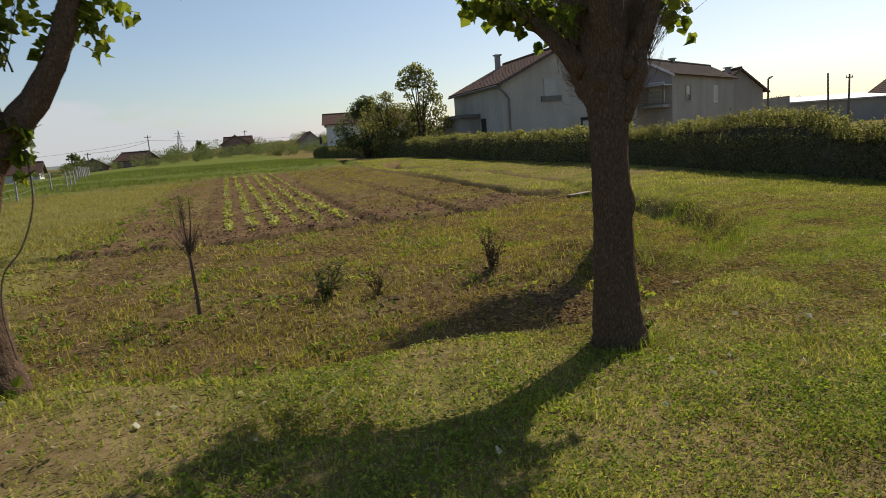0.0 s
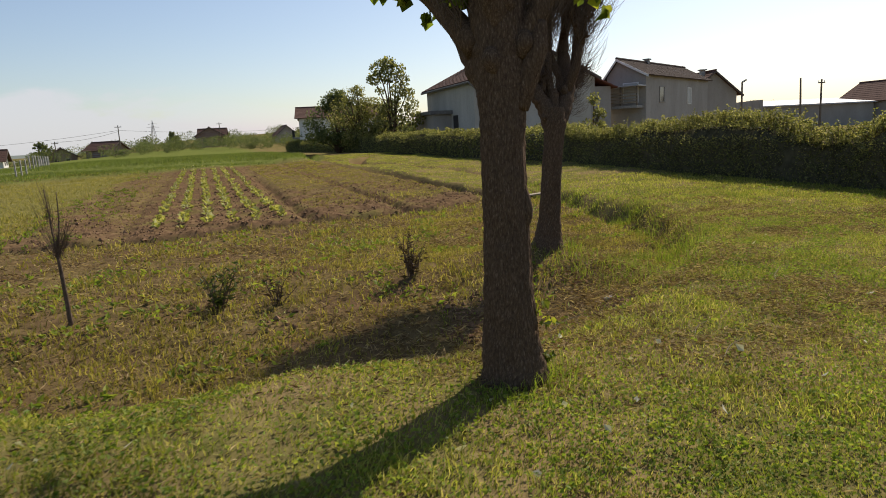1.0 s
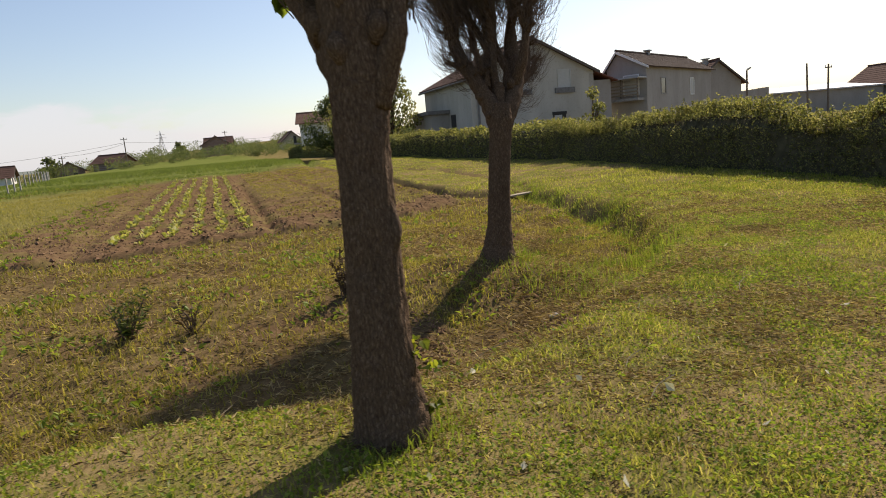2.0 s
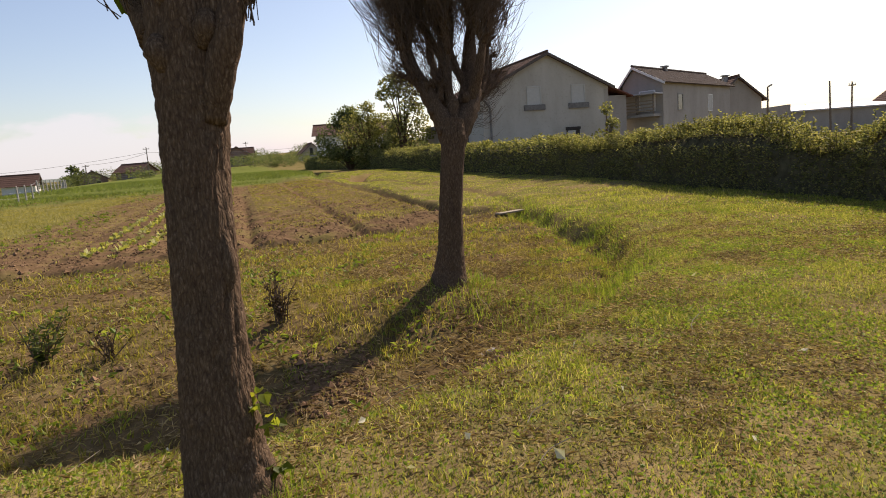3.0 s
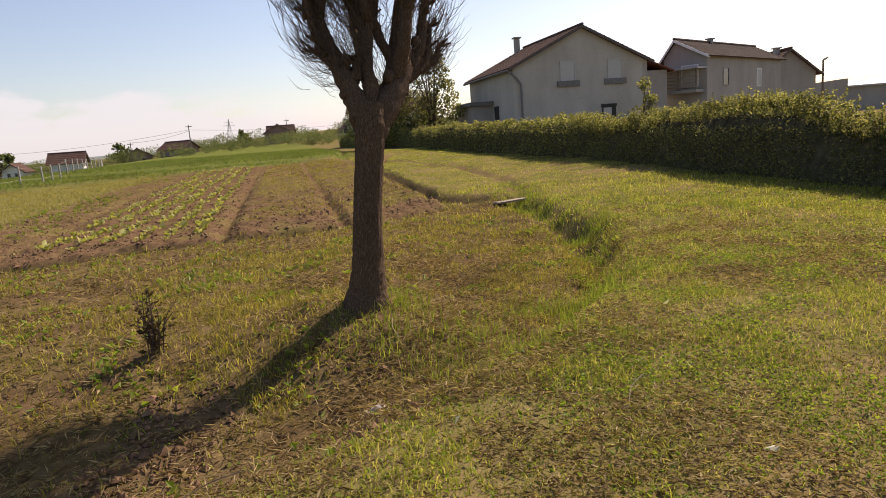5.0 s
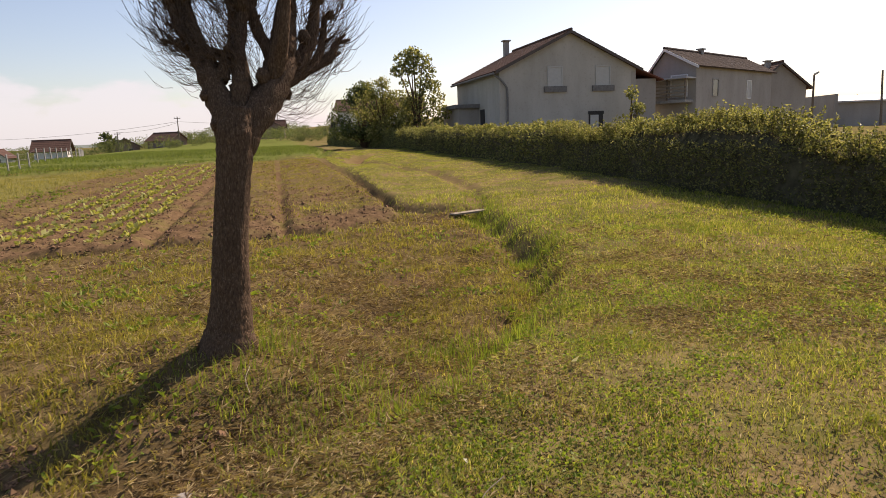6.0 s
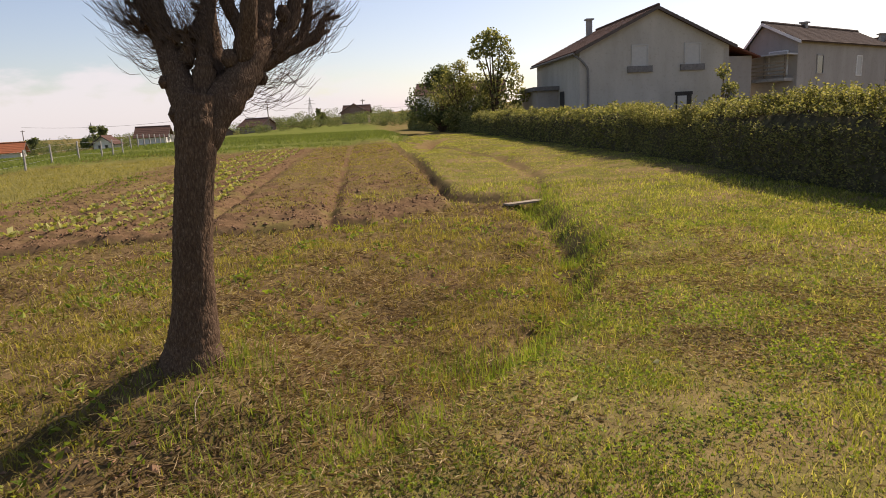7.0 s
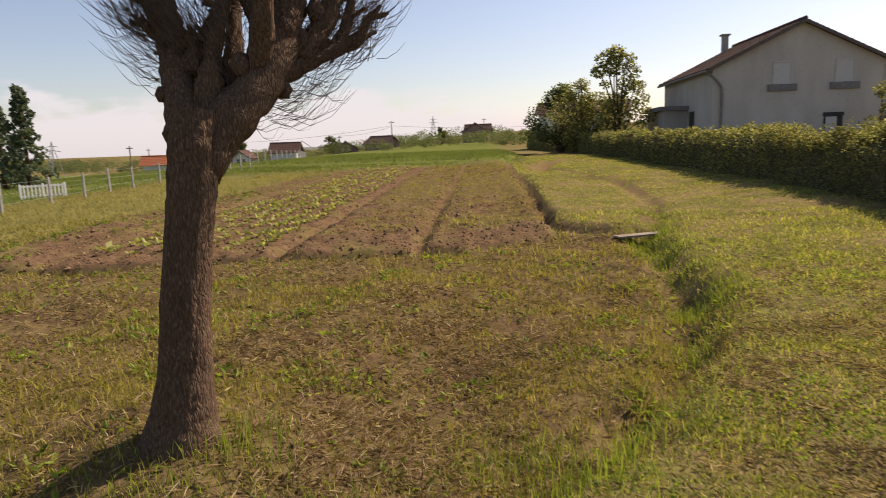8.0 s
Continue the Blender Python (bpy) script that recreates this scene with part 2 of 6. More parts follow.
def np_mesh(name, verts, faces, material, smooth=False):
    """A mesh from arrays: verts (n, 3), faces (m, 3 or 4)."""
    me = bpy.data.meshes.new(name)
    verts, faces = np.asarray(verts, np.float32), np.asarray(faces, np.int32)
    k = faces.shape[1]
    me.vertices.add(len(verts))
    me.vertices.foreach_set("co", verts.ravel())
    me.loops.add(faces.size)
    me.loops.foreach_set("vertex_index", faces.ravel())
    me.polygons.add(len(faces))
    me.polygons.foreach_set("loop_start", np.arange(0, faces.size, k, dtype=np.int32))
    me.polygons.foreach_set("use_smooth", np.full(len(faces), smooth))
    me.update(calc_edges=True)
    me.validate()
    me.materials.append(material)
    return me


class Build:
    """Gathers vertices and faces of one mesh."""

    def __init__(self):
        self.v, self.f = [], []

    def add(self, verts, faces):
        o = len(self.v)
        self.v += [tuple(p) for p in verts]
        self.f += [tuple(i + o for i in q) for q in faces]
        return self

    def box(self, a, b):
        (x0, y0, z0), (x1, y1, z1) = a, b
        return self.add([(x0, y0, z0), (x1, y0, z0), (x1, y1, z0), (x0, y1, z0), (x0, y0, z1), (x1, y0, z1), (x1, y1, z1), (x0, y1, z1)],
                        [(3, 2, 1, 0), (4, 5, 6, 7), (0, 1, 5, 4), (1, 2, 6, 5), (2, 3, 7, 6), (3, 0, 4, 7)])

    def prism(self, low, high):
        """Joins two rings of equally many points."""
        n = len(low)
        faces = [tuple(reversed(range(n))), tuple(range(n, 2 * n))]
        faces += [(i, (i + 1) % n, n + (i + 1) % n, n + i) for i in range(n)]
        return self.add(list(low) + list(high), faces)

    def tube(self, path, radii, sides=8, rough=0.0, seed=0, ridge=0.0):
        """A swept tube along path, with bulges of depth rough and upright bark ridges of depth ridge (metres)."""
        pts = [Vector(p) for p in path]
        rings, o = [], len(self.v)
        side = Vector((1, 0.13, 0.07))
        for i, p in enumerate(pts):
            d = (pts[min(i + 1, len(pts) - 1)] - pts[max(i - 1, 0)]).normalized()
            side = (side - d * side.dot(d)).normalized()
            up = d.cross(side)
            r = radii[i] if i < len(radii) else radii[-1]
            for k in range(sides):
                a = 2 * math.pi * k / sides
                w = 1.0
                if rough:
                    w += rough * noise.noise(Vector((math.cos(a) * 2.2 + seed, math.sin(a) * 2.2, i * 0.45)))
                    w += 0.4 * rough * noise.noise(Vector((math.cos(a) * 6 + seed, math.sin(a) * 6, i * 1.1)))
                if ridge:
                    b = a + 0.22 * noise.noise(Vector((math.cos(a) * 3, math.sin(a) * 3 + seed, p.z * 5)))
                    q = Vector((math.cos(b) * 6.5 + seed, math.sin(b) * 6.5, p.z * 4.2))
                    w += ridge / r * (1.0 - 2.6 * abs(noise.noise(q)) + 0.5 * noise.noise(q * 2.3))
                rings.append(p + (side * math.cos(a) + up * math.sin(a)) * (r * w))
        n = len(pts)
        faces = [(i * sides + k, i * sides + (k + 1) % sides, (i + 1) * sides + (k + 1) % sides, (i + 1) * sides + k)
                 for i in range(n - 1) for k in range(sides)]
        faces += [tuple(reversed(range(sides))), tuple((n - 1) * sides + k for k in range(sides))]
        return self.add(rings, faces)


def part(name, build, material, parent=None, label="", smooth=False):
    me = bpy.data.meshes.new(name)
    me.from_pydata(build.v, [], build.f)
    me.validate()
    me.materials.append(material)
    if smooth:
        me.polygons.foreach_set("use_smooth", [True] * len(me.polygons))
    ob = new(name, me)
    ob.parent = parent
    return tagged(ob, label)


def mesh_part(name, me, parent=None, label=""):
    ob = new(name, me)
    ob.parent = parent
    return tagged(ob, label)


def thing(name, m, label, category, group="", kind=""):
    ob = new(name)
    ob.matrix_world = m
    ob.empty_display_size = 0.2
    return tagged(ob, label, category, group, kind)


def lerp_path(points, steps):
    """A smooth line through points (Catmull-Rom)."""
    p = [Vector(q) for q in points]
    p = [p[0] * 2 - p[1]] + p + [p[-1] * 2 - p[-2]]
    res = []
    for i in range(1, len(p) - 2):
        for s in range(steps):
            t = s / steps
            res.append(0.5 * ((2 * p[i]) + (p[i + 1] - p[i - 1]) * t + (2 * p[i - 1] - 5 * p[i] + 4 * p[i + 1] - p[i + 2]) * t * t
                              + (3 * p[i] - p[i - 1] - 3 * p[i + 1] + p[i + 2]) * t ** 3))
    return res + [p[-2]]


def hash01(i, j, seed):
    h = (i * 374761393 + j * 668265263 + seed * 974634777) & 0x7FFFFFFF
    h = ((h ^ (h >> 13)) * 1274126177) & 0x7FFFFFFF
    return ((h ^ (h >> 16)) & 0xFFFF) / 65535.0


def vnoise(x, y, seed=0):
    """Value noise in -1..1, on arrays."""
    xi, yi = np.floor(x).astype(np.int64), np.floor(y).astype(np.int64)
    fx, fy = x - xi, y - yi
    fx, fy = fx * fx * (3 - 2 * fx), fy * fy * (3 - 2 * fy)
    a, b = hash01(xi, yi, seed), hash01(xi + 1, yi, seed)
    c, d = hash01(xi, yi + 1, seed), hash01(xi + 1, yi + 1, seed)
    return 2 * ((a * (1 - fx) + b * fx) * (1 - fy) + (c * (1 - fx) + d * fx) * fy) - 1


def step(a, b, x):
    t = np.clip((x - a) / (b - a), 0, 1)
    return t * t * (3 - 2 * t)


def line_distance(x, y, points):
    """Distance to a polyline, and how far along it (metres)."""
    best, along, s = np.full(np.shape(x), 1e9), np.zeros(np.shape(x)), 0.0
    for (ax, ay), (bx, by) in zip(points, points[1:]):
        dx, dy = bx - ax, by - ay
        ll = math.hypot(dx, dy)
        t = np.clip(((x - ax) * dx + (y - ay) * dy) / (ll * ll), 0, 1)
        d = np.hypot(x - ax - t * dx, y - ay - t * dy)
        near = d < best
        best, along = np.where(near, d, best), np.where(near, s + t * ll, along)
        s += ll
    return best, along


def inside(x, y, poly):
    res = np.zeros(np.shape(x), bool)
    for (ax, ay), (bx, by) in zip(poly, poly[1:] + poly[:1]):
        cross = (ay > y) != (by > y)
        res ^= cross & (x < (bx - ax) * (y - ay) / (by - ay + 1e-12) + ax)
    return res


# ---- the lie of the land ----
PLOT_EDGE = [(-30.0, 6.5), (-12.0, 5.2), (-5.0, 4.75), (-3.0, 4.5), (-1.24, 4.3), (-0.17, 4.62), (1.22, 5.1), (2.16, 5.65), (3.36, 7.15), (4.15, 8.9),
             (4.6, 10.5), (4.7, 12.5), (4.23, 14.4), (3.82, 15.9)]
BED_EDGE = [(-30.0, 7.0), (-14.0, 9.6), (-8.0, 11.2), (-4.1, 12.3), (-1.5, 13.55), (1.24, 14.85), (2.3, 16.0)]
DITCH = [(2.7, 6.6), (3.36, 7.4), (4.05, 9.0), (4.45, 10.5), (4.5, 12.5), (4.13, 14.4), (3.77, 15.9), (3.85, 18.0), (3.36, 21.8), (2.3, 25.9), (-0.5, 31.9), (-4.0, 38.8)]
FURROW = [(3.1, 16.4), (2.4, 16.6), (2.05, 17.2), (1.5, 18.9), (0.95, 20.8), (-0.2, 24.6), (-1.9, 29.6), (-4.2, 37.0), (-5.6, 40.0)]
CUTS = [[(-1.2, 31.6), (-1.95, 33.5), (-2.4, 38.5), (-1.9, 43.5)], [(-4.2, 38.5), (-6.0, 44.3), (-7.4, 54.0), (-6.8, 60.0)]]
PLOT_POLY = PLOT_EDGE + FURROW + [(-45.0, 40.0)]
BED_POLY = BED_EDGE + [(2.05, 17.2), (1.5, 18.9), (0.95, 20.8), (-0.2, 24.6), (-1.9, 29.6), (-4.2, 37.0), (-5.2, 39.2), (-30.0, 32.0)]
HEDGE_SHADE = [(9.6, -8.0), (9.4, 4.0), (8.8, 13.0), (7.9, 15.9), (7.3, 17.6), (6.75, 19.7), (5.75, 22.8), (4.4, 28.4), (0.6, 40.2), (-6.4, 60.8), (-15.2, 86.0)]
HEDGE_LINE = [(x + 1.05, y + 0.3) for x, y in HEDGE_SHADE]


def across(x, y):
    """Metres across the vegetable beds, and along them."""
    return 0.954 * x + 0.30 * y, -0.30 * x + 0.954 * y


def land(x, y):
    """Height of the ground, and its cover: soil, dry plot, wheat, yellow grass."""
    x, y = np.asarray(x, float), np.asarray(y, float)
    near = np.exp(-(np.hypot(x - 2, y - 6) / 60.0) ** 2)
    wob = 0.22 * vnoise(x * 1.7, y * 1.7, 3) + 0.1 * vnoise(x * 5, y * 5, 4)
    d_edge, _ = line_distance(x, y, PLOT_EDGE + FURROW)
    plot = inside(x, y, PLOT_POLY)
    s_edge = np.where(plot, d_edge, -d_edge)
    dry = np.where(plot, step(-0.12, 0.3, s_edge + wob), step(-0.25, 0.3, s_edge + wob))
    d_bed, _ = line_distance(x, y, BED_EDGE)
    bed = inside(x, y, BED_POLY)
    s_bed = np.where(bed, d_bed, -d_bed)
    soil = step(-0.05, 0.12, s_bed + 0.25 * wob) * bed
    z = 0.16 * (1 - step(-0.35, 0.45, s_edge + 0.4 * wob)) - 0.16 * step(0.0, 0.7, s_edge) * (1 - step(1.0, 3.2, s_edge)) * plot * (1 - step(12.0, 15.0, y))
    z = z + near * (0.035 * vnoise(x * 0.8, y * 0.8, 5) + 0.018 * vnoise(x * 3.1, y * 3.1, 6))
    z = z + near * 0.014 * (0.4 + dry) * vnoise(x * 8.3, y * 8.3, 7)
    d_ditch, along = line_distance(x, y, DITCH)
    deep = step(0.0, 2.0, along) * np.where(along > 10.5, 0.15, 0.27)
    z = z - deep * np.exp(-(d_ditch / 0.22) ** 2) * (0.75 + 0.35 * vnoise(x * 2.5, y * 2.5, 19))
    d_fur, _ = line_distance(x, y, FURROW)
    z = z - 0.19 * np.exp(-(d_fur / 0.1) ** 2) * (0.8 + 0.3 * vnoise(x * 1.7, y * 1.7, 18)) * step(15.6, 17.2, y) + 0.03 * np.exp(-((d_fur - 0.35) / 0.15) ** 2)
    v, u = across(x, y)
    for centre, width, depth in ((4.95, 0.11, 0.12), (2.85, 0.12, 0.12), (-0.6, 0.2, 0.05)):
        z = z - soil * depth * np.exp(-((v - centre) / width) ** 2)
    z = z + soil * (0.09 + 0.035 * vnoise(x * 4.5, y * 4.5, 8) + 0.025 * vnoise(x * 9, y * 9, 9))
    z = z - 0.12 * np.exp(-(d_bed / 0.1) ** 2) * (0.7 + 0.5 * vnoise(x * 3.1, y * 3.1, 16)) * (x < 2.6)
    weedy = step(-0.45, 0.2, vnoise(x * 0.55, y * 0.3, 11) + 0.4 * vnoise(x * 2, y * 2, 12))
    cover = np.where(v > 3.0, step(1.0, 2.6, s_bed) * np.where(v > 5.1, 0.8, 0.65) * step(0.15, 0.6, np.abs(v - 4.95)), np.where(v < -0.4, 0.22, 0.0)) * weedy
    soil_c = soil * (1 - cover)
    wheat = step(-0.4, 0.4, u - 37.6 - 0.5 * v + wob) * (1 - step(150, 170, u)) * (1 - step(7.5, 9.0, v + wob)) * (x > -130)
    z = z + 0.15 * wheat
    yellow = step(-2.1, -3.0, v + 1.6 * wob - 0.05 * np.clip(u - 20, 0, 20)) * (1 - step(-8.4, -9.4, v + wob)) * (u < 37.6 + 0.5 * v)
    soil_c = soil_c * (1 - yellow)
    far_wheat = step(-8.6, -9.6, v + wob) * (u < 160)
    bare = np.maximum(np.exp(-(d_fur / 0.17) ** 2), 0.6 * np.exp(-((d_ditch - 0.08) / 0.22) ** 2) * step(5.5, 7.0, along) * (0.35 + 0.65 * step(-0.4, 0.3, vnoise(x * 3, y * 3, 17))))
    bank = np.exp(-((x - 1.6) / 2.2) ** 2 - ((y - 6.55) / 0.95) ** 2) * plot * step(-0.35, 0.35, vnoise(x * 1.5, y * 1.9, 51) + 0.5 * vnoise(x * 5, y * 6, 52))
    worn = np.exp(-((x + 2.5) / 0.9) ** 2 - ((y - 3.25) / 0.45) ** 2) * step(-0.4, 0.3, vnoise(x * 2.4, y * 3.1, 53) + 0.3)
    bare = np.maximum(bare, np.maximum(0.9 * bank, 0.75 * worn))
    for cut in CUTS:
        bare = np.maximum(bare, np.exp(-(line_distance(x, y, cut)[0] / 0.4) ** 2))
    soil_c = np.maximum(soil_c, np.clip(bare, 0, 1))
    far = step(70, 130, y)
    hill = 9.0 * step(170, 420, y) * step(-330, -40, x) + 5.0 * step(500, 900, y) + 1.6 * step(80, 190, y) * step(-110, -35, x)
    z = z + hill - np.minimum(0.05 * np.clip(-9.0 - v, 0, None), 3.4)
    z = z + 0.018 * (np.clip(y, 13, 45) - 13)
    z = z + 0.33 * np.exp(-((x - 2.22) ** 2 + (y - 8.05) ** 2) / 0.8) + 0.15 * np.exp(-((x - 0.7) / 2.3) ** 2 - ((y - 8.2) / 1.5) ** 2)
    for cut in CUTS:
        d_cut, _ = line_distance(x, y, cut)
        z = z - 0.4 * np.exp(-(d_cut / 0.33) ** 2)
    # the lawn stands as a cut bank over the furrow, and rolls towards the hedge
    rise = x - np.interp(y, [p[1] for p in FURROW], [p[0] for p in FURROW])
    z = z + 0.06 * step(0.02, 0.3, rise + 0.08 * vnoise(y * 1.3, x, 41)) * step(16.2, 18.5, y) * (1 - step(37, 44, y)) * (1 - step(1.6, 3.2, rise))
    z = z + (0.07 * vnoise(x * 0.5, y * 0.3, 42) + 0.035 * vnoise(x * 1.3, y * 0.9, 43)) * step(17, 22, y) * (1 - step(50, 60, y)) * (rise > 0.3)
    z = z - 0.2 * np.exp(-(np.hypot((x - 0.8) / 0.7, (y - 26.8) / 0.9)) ** 2)
    # rough hummocks towards the houses
    z = z + far * (1 - step(160, 260, y)) * 0.25 * vnoise(x * 0.12, y * 0.12, 14)
    z = z + 0.12 * np.exp(-(np.hypot((x - 6.5) / 2.0, (y - 18) / 8.0)) ** 2)
    return z, soil_c, np.clip(dry * (1 - soil_c), 0, 1), np.clip(wheat + far_wheat, 0, 1), yellow


def height(x, y):
    return float(land(np.array([x]), np.array([y]))[0][0])


def axis(a, b, fine, low, high, growth=1.13):
    mid = list(np.arange(a, b, fine))
    up, s = [mid[-1]], fine
    while up[-1] < high:
        s *= growth
        up.append(up[-1] + s)
    dn, s = [mid[0]], fine
    while dn[-1] > low:
        s *= growth
        dn.append(dn[-1] - s)
    return np.array(dn[:0:-1] + mid + up[1:])


def build_ground():
    xs, ys = axis(-9.0, 8.5, 0.085, -2500, 2500, 1.09), axis(1.0, 19.0, 0.085, -300, 3500, 1.055)
    gx, gy = np.meshgrid(xs, ys)
    z, soil, dry, wheat, yellow = land(gx, gy)
    n, m = gx.shape
    idx = np.arange(n * m).reshape(n, m)
    faces = np.stack([idx[:-1, :-1], idx[:-1, 1:], idx[1:, 1:], idx[1:, :-1]], -1).reshape(-1, 4)
    me = np_mesh("ground", np.stack([gx, gy, z], -1).reshape(-1, 3), faces, GROUND, True)
    at = me.attributes.new("zone", "FLOAT_COLOR", "POINT")
    at.data.foreach_set("color", np.stack([soil, dry, wheat, yellow], -1).astype(np.float32).ravel())
    tagged(new("ground", me), "mown lawn, dry weedy plot and tilled soil beds", "ground", kind="structure")


build_ground()

# ---- leaves and blades ----


def leaf_mesh(name, centres, directions, sizes, material, width=0.62, fold=0.18, ovate=False):
    """One mesh of many pointed leaves, each folded along its rib (two faces)."""
    c, d = np.asarray(centres, float), np.asarray(directions, float)
    d = d / (np.linalg.norm(d, axis=1, keepdims=True) + 1e-9)
    r = rng.normal(size=d.shape)
    s = np.cross(d, r)
    s /= np.linalg.norm(s, axis=1, keepdims=True) + 1e-9
    n = np.cross(d, s)
    L = np.asarray(sizes, float)[:, None]
    w = L * width * 0.5
    base, tip = c, c + d * L * (1.0 - 0.15 * ovate) - n * L * 0.1 * ovate
    if ovate:
        v = np.stack([base, c - d * L * 0.06 - s * w * 0.6 + n * L * fold * 0.5, c + d * L * 0.3 - s * w + n * L * fold, tip,
                      c + d * L * 0.3 + s * w + n * L * fold, c - d * L * 0.06 + s * w * 0.6 + n * L * fold * 0.5], 1).reshape(-1, 3)
        i = np.arange(len(c))[:, None] * 6
        return np_mesh(name, v, np.concatenate([i + np.array([[0, 1, 2, 3]]), i + np.array([[0, 3, 4, 5]])], 0), material)
    left = c + d * L * 0.42 + s * w + n * L * fold
    right = c + d * L * 0.42 - s * w + n * L * fold
    v = np.stack([base, right, tip, left], 1).reshape(-1, 3)
    i = np.arange(len(c))[:, None] * 4
    f = np.concatenate([i + np.array([[0, 1, 2]]), i + np.array([[0, 2, 3]])], 0)
    return np_mesh(name, v, f, material)


def blade_mesh(name, x, y, z, length, width, lean, material, far=False):
    """Grass: bent blades, three faces each, or one each far off. x to lean are arrays."""
    n = len(x)
    a = rng.uniform(0, 2 * np.pi, n)
    b = rng.uniform(0, 2 * np.pi, n)
    dx, dy = np.cos(a), np.sin(a)
    sx, sy = np.cos(b) * width / 2, np.sin(b) * width / 2
    rise = np.sqrt(np.clip(1 - lean ** 2, 0.02, 1))
    p0 = np.stack([x, y, z - 0.01], 1)
    mid = p0 + np.stack([dx * length * lean * 0.35, dy * length * lean * 0.35, length * rise * 0.62], 1)
    tip = p0 + np.stack([dx * length * lean, dy * length * lean, length * rise], 1)
    s = np.stack([sx, sy, np.zeros(n)], 1)
    if far:
        return np_mesh(name, np.stack([p0 - s, p0 + s, tip], 1).reshape(-1, 3), np.arange(3 * n).reshape(-1, 3), material)
    v = np.stack([p0 - s, p0 + s, mid - s * 0.75, mid + s * 0.75, tip], 1).reshape(-1, 3)
    i = np.arange(n)[:, None] * 5
    f = np.concatenate([i + np.array([[0, 1, 3]]), i + np.array([[0, 3, 2]]), i + np.array([[2, 3, 4]])], 0)
    return np_mesh(name, v, f, material)


def unit(n):
    d = rng.normal(size=(n, 3))
    return d / np.linalg.norm(d, axis=1, keepdims=True)


# ---- the three roadside trees ----


def trunk_part(tree, path, radii, seed, steps=7, sides=26, rough=0.16, ridge=0.0):
    line = lerp_path(path, steps)
    rr = np.interp(np.linspace(0, len(path) - 1, len(line)), range(len(path)), radii)
    return part("trunk", Build().tube(line, list(rr), sides, rough * 0.6, seed, ridge), BARK, tree, "", True)


def limb_part(tree, path, radii, seed, sides=14, steps=5, name="limb", rough=0.16):
    line = lerp_path(path, steps)
    rr = np.interp(np.linspace(0, len(path) - 1, len(line)), range(len(path)), radii)
    return part(name, Build().tube(line, list(rr), sides, rough, seed), BARK, tree, "", True)


def twig_fan(build, origin, direction, spread, count, length, radius, rnd, curl=0.35, foot=0.025):
    """Thin shoots that leave one knob and bend upward."""
    o, d = Vector(origin), Vector(direction).normalized()
    for _ in range(count):
        w = (d + Vector((rnd.gauss(0, spread), rnd.gauss(0, spread), rnd.gauss(0, spread * 0.6)))).normalized()
        L = length * rnd.uniform(0.45, 1.15)
        up = Vector((rnd.gauss(0, 0.06), rnd.gauss(0, 0.06), curl))
        p = o + Vector((rnd.gauss(0, foot), rnd.gauss(0, foot), rnd.gauss(0, foot * 1.4)))
        pts = [p, p + w * L * 0.35, p + w * L * 0.7 + up * L * 0.35, p + w * L + up * L * 0.9]
        r = radius * rnd.uniform(0.6, 1.2)
        build.tube(pts, [r, r * 0.8, r * 0.6, r * 0.3], 4)
        if rnd.random() < 0.5:
            q = pts[1]
            e = (w + Vector((rnd.gauss(0, 0.5), rnd.gauss(0, 0.5), 0.5))).normalized()
            build.tube([q, q + e * L * 0.25, q + e * L * 0.45 + up * L * 0.3], [r * 0.6, r * 0.45, r * 0.25], 4)


def crown_leaves(tree, blobs, size, name="leaves", material=LEAF, hang=0.55):
    """Leaves round many twig ends: blobs of (x, y, z, radius, count)."""
    cs, ds, ss = [], [], []
    for x, y, z, r, n in blobs:
        p = unit(n) * (r * rng.uniform(0.25, 1.0, (n, 1)) ** 0.6)
        cs.append(p * np.array([1, 1, 0.8]) + np.array([x, y, z]))
        d = unit(n) * 0.8 + p / (r + 1e-6) * 0.5
        d[:, 2] -= hang
        ds.append(d)
        ss.append(rng.uniform(0.6, 1.25, n) * size)
    return mesh_part(name, leaf_mesh(name, np.concatenate(cs), np.concatenate(ds), np.concatenate(ss), material, 0.9, 0.14, True), tree)


